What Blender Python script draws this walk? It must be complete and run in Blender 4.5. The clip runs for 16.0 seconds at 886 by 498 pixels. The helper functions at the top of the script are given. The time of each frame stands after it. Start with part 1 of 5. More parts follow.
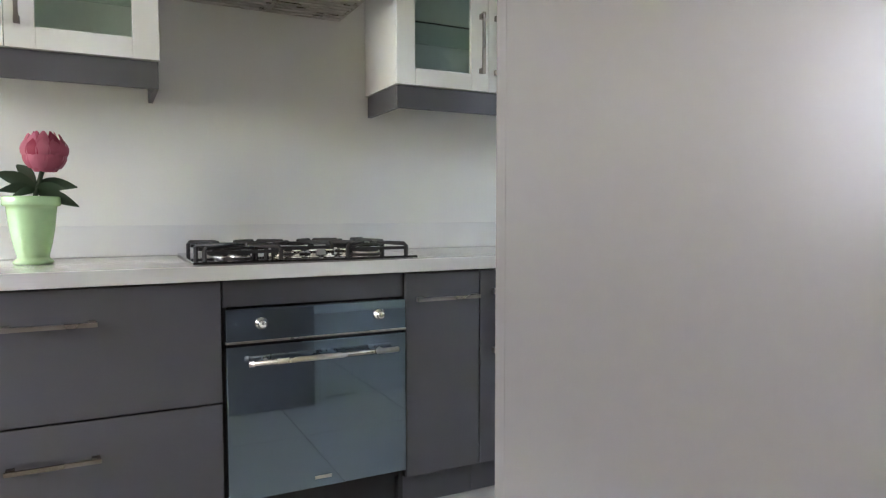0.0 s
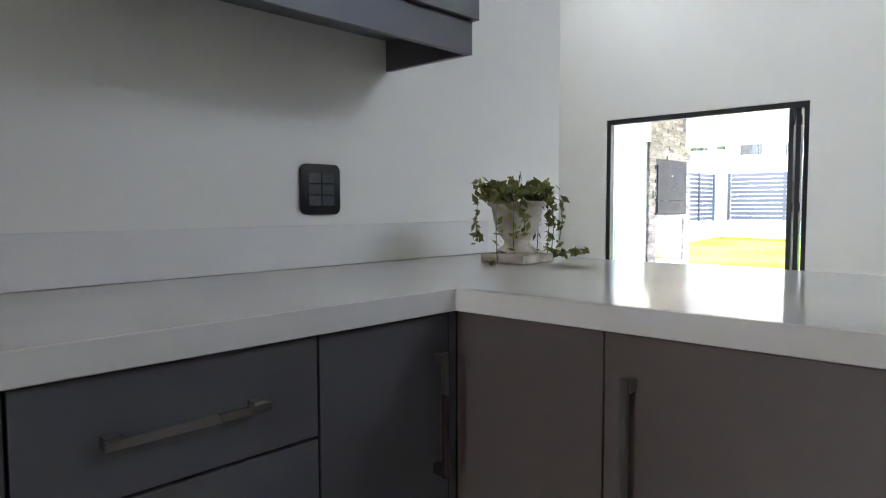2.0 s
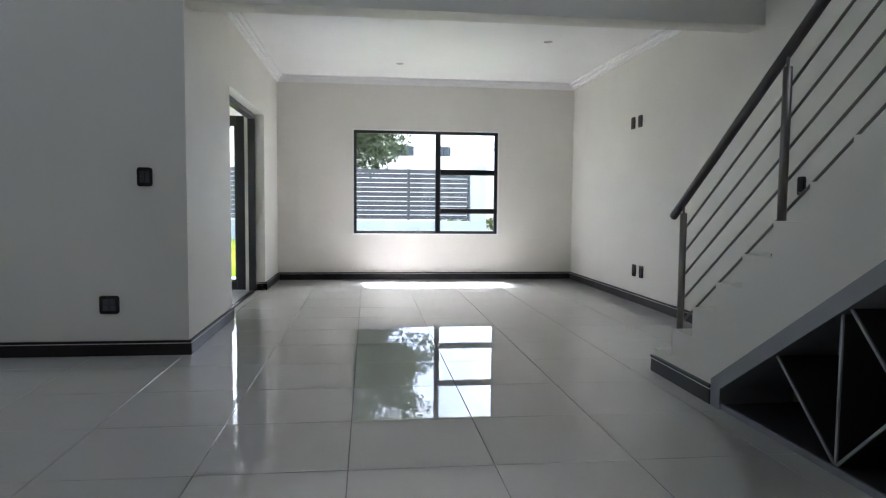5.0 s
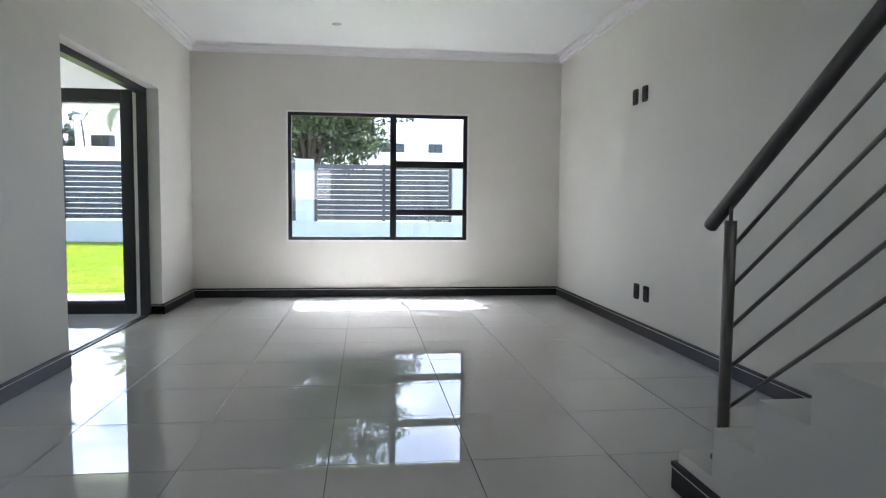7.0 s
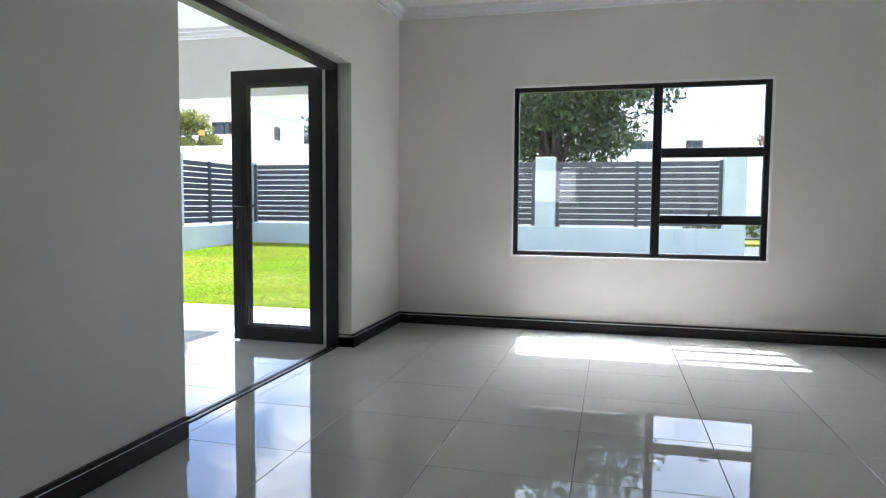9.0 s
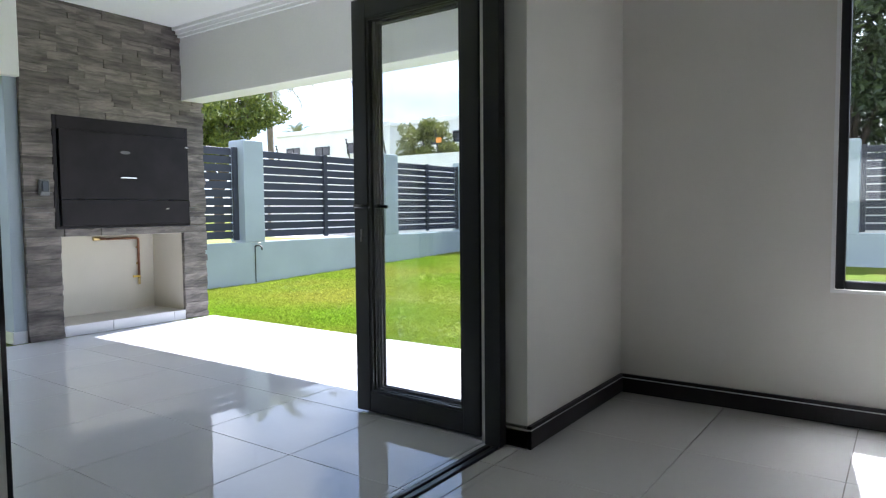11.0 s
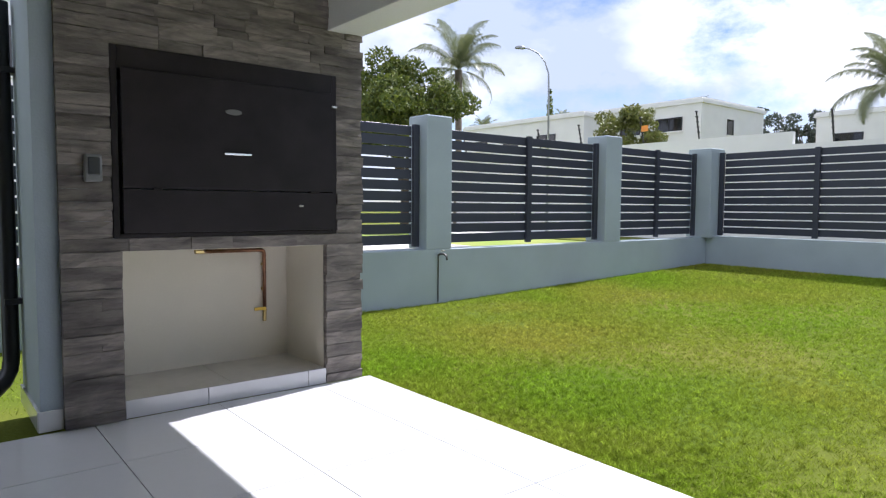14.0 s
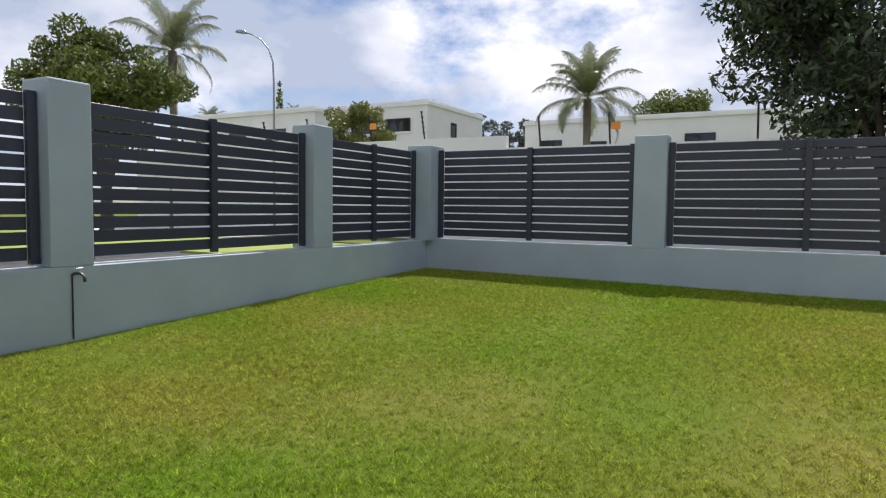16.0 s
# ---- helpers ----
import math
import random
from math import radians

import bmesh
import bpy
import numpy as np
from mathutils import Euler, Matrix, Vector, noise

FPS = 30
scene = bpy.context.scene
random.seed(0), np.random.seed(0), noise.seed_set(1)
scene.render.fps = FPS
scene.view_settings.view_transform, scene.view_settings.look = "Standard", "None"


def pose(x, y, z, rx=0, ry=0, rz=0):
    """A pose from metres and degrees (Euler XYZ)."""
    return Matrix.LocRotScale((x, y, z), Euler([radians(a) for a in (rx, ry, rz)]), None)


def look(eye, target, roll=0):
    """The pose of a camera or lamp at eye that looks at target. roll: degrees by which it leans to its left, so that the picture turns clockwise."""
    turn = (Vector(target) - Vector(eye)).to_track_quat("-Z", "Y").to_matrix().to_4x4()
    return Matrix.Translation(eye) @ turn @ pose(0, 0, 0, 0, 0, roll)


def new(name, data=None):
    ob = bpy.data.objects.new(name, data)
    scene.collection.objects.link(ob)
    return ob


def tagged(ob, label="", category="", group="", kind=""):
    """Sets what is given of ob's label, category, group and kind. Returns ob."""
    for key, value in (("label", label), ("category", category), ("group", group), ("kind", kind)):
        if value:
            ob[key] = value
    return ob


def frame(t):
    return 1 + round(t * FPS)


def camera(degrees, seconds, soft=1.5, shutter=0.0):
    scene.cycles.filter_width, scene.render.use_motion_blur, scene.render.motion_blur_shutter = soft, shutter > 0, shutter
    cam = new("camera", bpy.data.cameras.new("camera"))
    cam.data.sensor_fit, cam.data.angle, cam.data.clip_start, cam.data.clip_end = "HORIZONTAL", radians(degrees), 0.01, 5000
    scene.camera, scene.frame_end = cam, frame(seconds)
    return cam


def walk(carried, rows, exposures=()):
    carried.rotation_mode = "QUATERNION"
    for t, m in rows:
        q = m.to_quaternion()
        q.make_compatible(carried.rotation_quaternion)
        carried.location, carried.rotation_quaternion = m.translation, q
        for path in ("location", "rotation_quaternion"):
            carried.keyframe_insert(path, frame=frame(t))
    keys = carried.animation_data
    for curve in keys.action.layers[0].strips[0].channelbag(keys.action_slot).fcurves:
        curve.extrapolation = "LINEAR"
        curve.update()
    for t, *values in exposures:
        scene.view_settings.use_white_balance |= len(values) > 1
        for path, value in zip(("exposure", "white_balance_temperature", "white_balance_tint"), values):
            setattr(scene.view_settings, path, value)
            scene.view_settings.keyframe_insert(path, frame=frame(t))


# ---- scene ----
cam = camera(68.0, 16.0, 1.2)
PATH = [
    (0, (1.374, -0.05, 1.065), (2.281, 1.729, 0.949), 0.0),
    (0.4, (1.45, 0.533, 1.059), (2.237, 2.368, 0.934), 0.1),
    (0.7, (1.608, 0.945, 1.057), (2.384, 2.784, 0.93), -0.1),
    (1, (1.866, 1.137, 1.081), (2.683, 2.958, 0.945), 0.0),
    (1.5, (2.306, 1.191, 1.065), (3.547, 2.754, 0.941), -0.5),
    (2, (2.684, 1.143, 1.06), (4.146, 2.501, 0.932), -0.2),
    (2.3, (2.937, 1.119, 1.065), (4.509, 2.348, 0.937), -0.2),
    (2.5, (3.081, 1.079, 1.075), (4.73, 2.202, 0.943), -0.1),
    (3, (3.444, 0.915, 1.075), (5.279, 1.7, 0.942), 0.1),
    (3.5, (3.789, 0.787, 1.063), (5.714, 1.311, 0.928), 0.3),
    (4, (4.162, 0.684, 1.03), (6.15, 0.865, 0.898), 0.3),
    (4.5, (4.558, 0.546, 1.038), (6.552, 0.487, 0.904), 0.3),
    (5, (4.938, 0.377, 1.048), (6.92, 0.148, 0.915), 0.5),
    (5.2, (5.08, 0.31, 1.052), (7.055, 0.023, 0.919), 0.5),
    (7.3, (6.893, -0.307, 1.063), (8.877, -0.515, 0.926), 0.5),
    (7.5, (7.065, -0.293, 1.07), (9.055, -0.439, 0.933), 0.5),
    (8, (7.543, -0.294, 1.066), (9.538, -0.247, 0.935), 0.5),
    (8.5, (8.011, -0.276, 1.07), (9.986, 0.007, 0.935), 0.5),
    (9, (8.489, -0.266, 1.074), (10.421, 0.23, 0.94), 0.4),
    (9.5, (8.949, -0.19, 1.086), (10.811, 0.527, 0.945), 0.6),
    (9.7, (9.162, -0.15, 1.082), (10.994, 0.64, 0.941), 0.5),
    (11.8, (11.236, 0.781, 1.017), (12.729, 2.107, 0.895), -0.1),
    (12, (11.362, 0.94, 1.046), (12.821, 2.302, 0.916), 0.2),
    (12.5, (11.631, 1.335, 1.075), (13.027, 2.761, 0.941), 0.3),
    (13, (11.869, 1.724, 1.065), (13.2, 3.211, 0.935), 0.2),
    (13.5, (12.093, 2.116, 1.064), (13.369, 3.65, 0.937), 0.4),
    (14, (12.367, 2.508, 1.077), (13.619, 4.062, 0.949), 0.4),
    (14.5, (12.661, 2.85, 1.08), (13.905, 4.411, 0.955), 0.4),
    (15, (13.027, 3.06, 1.09), (14.342, 4.562, 0.966), 0.4),
    (15.2, (13.197, 3.111, 1.119), (14.569, 4.561, 0.987), 0.6),
    (15.5, (13.454, 3.196, 1.089), (14.94, 4.529, 0.967), 0.4),
    (16, (13.836, 3.152, 1.12), (15.586, 4.111, 0.993), 0.7),
]
walk(cam, [(t, look(eye, target, roll)) for t, eye, target, roll in PATH],
     exposures=[(0.0, 5.62, 6000, 13), (0.5, 5.92, 6050, 14), (1.0, 5.7, 6050, 15), (1.5, 5.2, 6050, 16), (2.0, 4.7, 5950, 16), (2.5, 4.3, 5800, 15), (3.0, 3.9, 5650, 14), (3.5, 3.45, 5600, 14), (4.0, 3.15, 5700, 15), (5.0, 2.92, 5780, 16), (8.0, 2.60, 5680, 15), (9.7, 2.14, 5780, 14), (12.0, 1.32, 5650, 15), (13.5, 0.88, 5850, 17), (14.5, 0.64, 6050, 16), (15.0, 0.57, 6100, 16), (16.0, 0.28, 6200, 16)])

# ---- world, sun, exposure ----
world = bpy.data.worlds.new("world")
scene.world = world
world.use_nodes = True
wn, wl = world.node_tree.nodes, world.node_tree.links
wn.clear()
sky = wn.new("ShaderNodeTexSky")
sky.sky_type, sky.sun_disc = "NISHITA", False
sky.sun_elevation, sky.sun_rotation = radians(59.7), radians(82)
sky.altitude, sky.air_density, sky.dust_density, sky.ozone_density = 1400, 1.0, 1.6, 1.0
# broken cumulus cover all round the sky
tc = wn.new("ShaderNodeTexCoord")
mp = wn.new("ShaderNodeMapping")
mp.inputs["Scale"].default_value = (1.0, 1.0, 1.8)
mp.inputs["Location"].default_value = (0.62, 0.33, 0.2)
cl = wn.new("ShaderNodeTexNoise")
cl.inputs["Scale"].default_value, cl.inputs["Detail"].default_value, cl.inputs["Roughness"].default_value = 2.1, 12, 0.60
ramp = wn.new("ShaderNodeValToRGB")
ramp.color_ramp.elements[0].position, ramp.color_ramp.elements[1].position = 0.41, 0.49
cl2 = wn.new("ShaderNodeTexNoise")
cl2.inputs["Scale"].default_value, cl2.inputs["Detail"].default_value = 3.6, 10
ramp2 = wn.new("ShaderNodeValToRGB")
ramp2.color_ramp.elements[0].position, ramp2.color_ramp.elements[1].position = 0.43, 0.62
ramp2.color_ramp.elements[0].color, ramp2.color_ramp.elements[1].color = (5.0, 5.7, 6.8, 1), (9.9, 10.0, 10.1, 1)
mixc = wn.new("ShaderNodeMixRGB")
bg = wn.new("ShaderNodeBackground")
bg.inputs["Strength"].default_value = 0.085
wo = wn.new("ShaderNodeOutputWorld")
wl.new(tc.outputs["Generated"], mp.inputs["Vector"])
wl.new(mp.outputs["Vector"], cl.inputs["Vector"])
wl.new(mp.outputs["Vector"], cl2.inputs["Vector"])
wl.new(cl.outputs["Fac"], ramp.inputs["Fac"])
wl.new(cl2.outputs["Fac"], ramp2.inputs["Fac"])
wl.new(ramp.outputs["Color"], mixc.inputs["Fac"])
wl.new(sky.outputs["Color"], mixc.inputs["Color1"])
wl.new(ramp2.outputs["Color"], mixc.inputs["Color2"])
wl.new(mixc.outputs["Color"], bg.inputs["Color"])
wl.new(bg.outputs["Background"], wo.inputs["Surface"])

sun = new("sun", bpy.data.lights.new("sun", "SUN"))
sun.data.energy, sun.data.angle, sun.data.color = 5.0, radians(0.53), (1.0, 0.965, 0.92)
sun.matrix_world = look((29, 4, 50), (0, 0, 0))


def window_light(name, eye, target, w, h, watts, color=(0.86, 0.93, 1.0)):
    """A rectangular area lamp at an opening, in place of light from outside."""
    ob = new(name, bpy.data.lights.new(name, "AREA"))
    ob.data.shape, ob.data.size, ob.data.size_y, ob.data.energy, ob.data.color = "RECTANGLE", w, h, watts, color
    ob.matrix_world = look(eye, target)
    return ob


window_light("kitchen_window_light", (-1.50, 1.55, 1.70), (0, 1.45, 1.5), 1.35, 1.05, 1.2, (1.0, 0.85, 0.70))
# the next two are added fill lamps, brightening the dining side from out of view
window_light("dining_fill_lamp", (7.3, 5.95, 4.2), (7.3, 3, 2.0), 2.4, 1.2, 0.95)
window_light("landing_fill_lamp", (6.6, -2.50, 4.1), (5.2, 2.0, 1.2), 2.0, 1.3, 2.0, (0.93, 0.96, 1.0))

# ---- building tools ----
ORIGIN = {}


def thing(name, at, label, category, group="", kind=""):
    """An empty at a thing's base, to carry its parts."""
    ob = new(name)
    ob.empty_display_size = 0.1
    ob.location = at
    ORIGIN[ob] = Vector(at)
    return tagged(ob, label, category, group, kind)


def mesh_of(name, bm, mats, smooth=False):
    me = bpy.data.meshes.new(name)
    bm.to_mesh(me)
    bm.free()
    for m in (mats if isinstance(mats, (list, tuple)) else [mats]):
        me.materials.append(m)
    if smooth:
        me.shade_smooth()
    return me


def part(name, bm, material, parent=None, label="", smooth=False):
    """Links a bmesh, built in world metres, as one mesh object under a thing or a part."""
    if parent is not None:
        bmesh.ops.translate(bm, verts=bm.verts, vec=-ORIGIN[parent])
    ob = new(name, mesh_of(name, bm, material, smooth))
    ORIGIN[ob] = Vector((0, 0, 0))
    if parent is not None:
        ob.parent = parent
        ORIGIN[ob] = ORIGIN[parent]
    if label:
        ob["label"] = label
    return ob


def cell(bm, x0, y0, z0, x1, y1, z1):
    """Adds an axis-aligned block."""
    v = [bm.verts.new(p) for p in ((x0, y0, z0), (x1, y0, z0), (x1, y1, z0), (x0, y1, z0),
                                   (x0, y0, z1), (x1, y0, z1), (x1, y1, z1), (x0, y1, z1))]
    return [bm.faces.new([v[i] for i in f]) for f in
            ((3, 2, 1, 0), (4, 5, 6, 7), (0, 1, 5, 4), (1, 2, 6, 5), (2, 3, 7, 6), (3, 0, 4, 7))]


def block(x0, y0, z0, x1, y1, z1, bevel=0.0, seg=2):
    bm = bmesh.new()
    cell(bm, min(x0, x1), min(y0, y1), min(z0, z1), max(x0, x1), max(y0, y1), max(z0, z1))
    if bevel:
        bmesh.ops.bevel(bm, geom=bm.edges[:], offset=bevel, segments=seg, affect="EDGES", profile=0.5)
    return bm


def blocks(rows, bevel=0.0):
    bm = bmesh.new()
    for r in rows:
        cell(bm, *r)
    if bevel:
        bmesh.ops.bevel(bm, geom=bm.edges[:], offset=bevel, segments=1, affect="EDGES")
    return bm


def tube(points, radius, sides=10, bm=None, ends=True):
    """A round bar along points; radius may be a list."""
    bm = bm or bmesh.new()
    pts = [Vector(p) for p in points]
    rads = radius if isinstance(radius, (list, tuple)) else [radius] * len(pts)
    rings = []
    ref = Vector((0, 0, 1))
    for i, p in enumerate(pts):
        d = (pts[min(i + 1, len(pts) - 1)] - pts[max(i - 1, 0)]).normalized()
        if abs(d.dot(ref)) > 0.97:
            ref = Vector((1, 0, 0)) if abs(d.x) < 0.9 else Vector((0, 1, 0))
        a = d.cross(ref).normalized()
        b = d.cross(a).normalized()
        rings.append([bm.verts.new(p + (a * math.cos(t) + b * math.sin(t)) * rads[i])
                      for t in (2 * math.pi * k / sides for k in range(sides))])
    for r, s in zip(rings, rings[1:]):
        for k in range(sides):
            bm.faces.new((r[k], r[(k + 1) % sides], s[(k + 1) % sides], s[k]))
    if ends:
        bm.faces.new(rings[0][::-1])
        bm.faces.new(rings[-1])
    bmesh.ops.recalc_face_normals(bm, faces=bm.faces[:])
    return bm


def lathe(profile, at, sides=28, bm=None):
    """A turned shape from (radius, height) pairs."""
    bm = bm or bmesh.new()
    x, y, z = at
    rings = [[bm.verts.new((x + r * math.cos(t), y + r * math.sin(t), z + h))
              for t in (2 * math.pi * k / sides for k in range(sides))] for r, h in profile]
    for r, s in zip(rings, rings[1:]):
        for k in range(sides):
            bm.faces.new((r[k], r[(k + 1) % sides], s[(k + 1) % sides], s[k]))
    bm.faces.new(rings[0][::-1])
    bm.faces.new(rings[-1])
    bmesh.ops.recalc_face_normals(bm, faces=bm.faces[:])
    return bm


def prism(outline, a, b, axis="y"):
    """An outline of (u, z) pairs pushed from a to b along an axis."""
    bm = bmesh.new()
    put = (lambda u, z, t: (u, t, z)) if axis == "y" else (lambda u, z, t: (t, u, z))
    n = len(outline)
    lo = [bm.verts.new(put(u, z, a)) for u, z in outline]
    hi = [bm.verts.new(put(u, z, b)) for u, z in outline]
    bm.faces.new(lo)
    bm.faces.new(hi[::-1])
    for i in range(n):
        bm.faces.new((lo[i], hi[i], hi[(i + 1) % n], lo[(i + 1) % n]))
    bmesh.ops.recalc_face_normals(bm, faces=bm.faces[:])
    return bm


def wall(name, along, lo, hi, near, far, z0, z1, material, holes=(), label=""):
    """A wall along x or y from lo to hi, between near and far across, with holes (lo, hi, z0, z1)."""
    bm = bmesh.new()
    us = sorted({lo, hi, *(h[0] for h in holes), *(h[1] for h in holes)})
    zs = sorted({z0, z1, *(h[2] for h in holes), *(h[3] for h in holes)})
    us = [u for u in us if lo <= u <= hi]
    zs = [z for z in zs if z0 <= z <= z1]
    for u0, u1 in zip(us, us[1:]):
        for a, b in zip(zs, zs[1:]):
            um, zm = (u0 + u1) / 2, (a + b) / 2
            if any(h[0] < um < h[1] and h[2] < zm < h[3] for h in holes):
                continue
            cell(bm, u0, near, a, u1, far, b) if along == "x" else cell(bm, near, u0, a, far, u1, b)
    bmesh.ops.remove_doubles(bm, verts=bm.verts, dist=1e-5)
    bm.verts.index_update()
    seen = {}
    for f in bm.faces:
        seen.setdefault(tuple(sorted(v.index for v in f.verts)), []).append(f)
    bmesh.ops.delete(bm, geom=[f for fs in seen.values() if len(fs) > 1 for f in fs], context="FACES_ONLY")
    bmesh.ops.recalc_face_normals(bm, faces=bm.faces[:])
    ob = part(name, bm, material)
    return tagged(ob, label, "wall", kind="structure")


# ---- materials ----
def surface(name, base, rough=0.5, metal=0.0, var=0.05, scale=2.0, fine=80.0, bump=0.05, spec=0.5, coat=0.0,
            rvar=0.05, tint=None, each=0.0, island=0.0, stretch=None):
    """A painted, stone or metal surface: broad stains, fine grain, relief; each: lightness by object, island: by piece."""
    m = bpy.data.materials.new(name)
    m.use_nodes = True
    n, l = m.node_tree.nodes, m.node_tree.links
    b = n["Principled BSDF"]
    b.inputs["Metallic"].default_value = metal
    b.inputs["Specular IOR Level"].default_value = spec
    b.inputs["Coat Weight"].default_value = coat
    b.inputs["Coat Roughness"].default_value = 0.05
    co = n.new("ShaderNodeTexCoord")
    big, small = n.new("ShaderNodeTexNoise"), n.new("ShaderNodeTexNoise")
    big.inputs["Scale"].default_value, big.inputs["Detail"].default_value = scale, 4
    small.inputs["Scale"].default_value, small.inputs["Detail"].default_value = fine, 3
    place = co.outputs["Object"]
    if stretch:
        mp = n.new("ShaderNodeMapping")
        mp.inputs["Scale"].default_value = stretch
        l.new(place, mp.inputs["Vector"])
        off = n.new("ShaderNodeObjectInfo")
        l.new(off.outputs["Random"], big.inputs["Distortion"])
        add = n.new("ShaderNodeVectorMath")
        sc = n.new("ShaderNodeVectorMath")
        sc.operation = "SCALE"
        sc.inputs["Scale"].default_value = 3.0
        l.new(off.outputs["Location"], sc.inputs[0])
        l.new(mp.outputs["Vector"], add.inputs[0])
        l.new(sc.outputs["Vector"], add.inputs[1])
        place = add.outputs["Vector"]
    l.new(place, big.inputs["Vector"])
    l.new(place, small.inputs["Vector"])
    mix = n.new("ShaderNodeMixRGB")
    t = tint or tuple(c * (1 - 2.2 * var) for c in base)
    mix.inputs["Color1"].default_value, mix.inputs["Color2"].default_value = (*base, 1), (*t, 1)
    rp = n.new("ShaderNodeMapRange")
    rp.inputs["From Min"].default_value, rp.inputs["From Max"].default_value = 0.35, 0.7
    l.new(big.outputs["Fac"], rp.inputs["Value"])
    l.new(rp.outputs["Result"], mix.inputs["Fac"])
    hs = n.new("ShaderNodeHueSaturation")
    l.new(mix.outputs["Color"], hs.inputs["Color"])
    val = n.new("ShaderNodeMapRange")
    val.inputs["To Min"].default_value, val.inputs["To Max"].default_value = 1 - var, 1 + var
    l.new(small.outputs["Fac"], val.inputs["Value"])
    out = val.outputs["Result"]
    if each or island:
        info = n.new("ShaderNodeNewGeometry" if island else "ShaderNodeObjectInfo")
        er = n.new("ShaderNodeMapRange")
        er.inputs["To Min"].default_value, er.inputs["To Max"].default_value = 1 - (each or island), 1 + (each or island)
        l.new(info.outputs["Random Per Island" if island else "Random"], er.inputs["Value"])
        mul = n.new("ShaderNodeMath")
        mul.operation = "MULTIPLY"
        l.new(out, mul.inputs[0])
        l.new(er.outputs["Result"], mul.inputs[1])
        out = mul.outputs[0]
    l.new(out, hs.inputs["Value"])
    l.new(hs.outputs["Color"], b.inputs["Base Color"])
    rr = n.new("ShaderNodeMapRange")
    rr.inputs["To Min"].default_value, rr.inputs["To Max"].default_value = max(rough - rvar, 0.01), min(rough + rvar, 1)
    l.new(big.outputs["Fac"], rr.inputs["Value"])
    l.new(rr.outputs["Result"], b.inputs["Roughness"])
    if bump:
        bp = n.new("ShaderNodeBump")
        bp.inputs["Strength"].default_value, bp.inputs["Distance"].default_value = bump, 0.004
        l.new(small.outputs["Fac"], bp.inputs["Height"])
        l.new(bp.outputs["Normal"], b.inputs["Normal"])
    return m


def glass(name, color=(0.96, 0.98, 0.98), rough=0.0):
    m = bpy.data.materials.new(name)
    m.use_nodes = True
    b = m.node_tree.nodes["Principled BSDF"]
    b.inputs["Base Color"].default_value = (*color, 1)
    b.inputs["Transmission Weight"].default_value = 1
    b.inputs["Roughness"].default_value = rough
    b.inputs["IOR"].default_value = 1.45
    return m


def foliage(name, base, tint, sheen=0.45, through_light=0.3):
    """Leaves: two greens by piece, some light let through."""
    m = bpy.data.materials.new(name)
    m.use_nodes = True
    n, l = m.node_tree.nodes, m.node_tree.links
    b = n["Principled BSDF"]
    b.inputs["Roughness"].default_value = sheen
    g = n.new("ShaderNodeNewGeometry")
    mix = n.new("ShaderNodeMixRGB")
    mix.inputs["Color1"].default_value, mix.inputs["Color2"].default_value = (*base, 1), (*tint, 1)
    l.new(g.outputs["Random Per Island"], mix.inputs["Fac"])
    l.new(mix.outputs["Color"], b.inputs["Base Color"])
    tr = n.new("ShaderNodeBsdfTranslucent")
    l.new(mix.outputs["Color"], tr.inputs["Color"])
    ms = n.new("ShaderNodeMixShader")
    ms.inputs["Fac"].default_value = through_light
    l.new(b.outputs["BSDF"], ms.inputs[1])
    l.new(tr.outputs["BSDF"], ms.inputs[2])
    l.new(ms.outputs["Shader"], n["Material Output"].inputs["Surface"])
    return m


M_WALL = surface("warm_white_wall_paint", (0.755, 0.732, 0.672), 0.55, var=0.02, scale=1.2, fine=140, bump=0.06)
M_KWALL = surface("kitchen_wall_paint", (0.72, 0.71, 0.67), 0.38, var=0.02, scale=1.5, fine=120, bump=0.05)
M_CEIL = surface("ceiling_paint", (0.85, 0.85, 0.84), 0.6, var=0.015, scale=1.0, fine=120, bump=0.04)
M_EXTG = surface("blue_grey_outdoor_paint", (0.38, 0.44, 0.49), 0.7, var=0.05, scale=1.6, fine=90, bump=0.25)
M_EXTW = surface("white_outdoor_paint", (0.80, 0.79, 0.77), 0.7, var=0.03, scale=0.8, fine=60, bump=0.2)
M_TILE = surface("polished_porcelain", (0.525, 0.512, 0.487), 0.012, spec=1.0, var=0.02, scale=1.3, fine=25, bump=0.0, rvar=0.006, each=0.02)
M_PTILE = surface("polished_patio_porcelain", (0.62, 0.62, 0.63), 0.025, spec=0.68, var=0.02, scale=1.3, fine=25, bump=0.0, rvar=0.010, each=0.02)
M_GROUT = surface("grey_grout", (0.20, 0.18, 0.16), 0.9, var=0.1, fine=200, bump=0.3)
M_SKIRT = surface("dark_skirting_tile", (0.020, 0.016, 0.016), 0.34, spec=0.28, var=0.1, fine=60, bump=0.02)
M_WHITELINE = surface("white_inlay", (0.75, 0.75, 0.73), 0.4, bump=0)
M_CAB = surface("grey_satin_laminate", (0.100, 0.099, 0.110), 0.36, var=0.03, scale=3, fine=220, bump=0.03)
# the grey laminate again, with the peninsula's warm reflected light mixed into its colour
M_CAB_WARMLIT = surface("warm_lit_grey_laminate", (0.118, 0.094, 0.085), 0.36, var=0.03, scale=3, fine=220, bump=0.03)
M_CABD = surface("dark_cabinet_carcass", (0.03, 0.03, 0.032), 0.6)
M_TALL = surface("mushroom_gloss_laminate", (0.20, 0.188, 0.188), 0.30, var=0.01, scale=2, fine=200, bump=0.01)
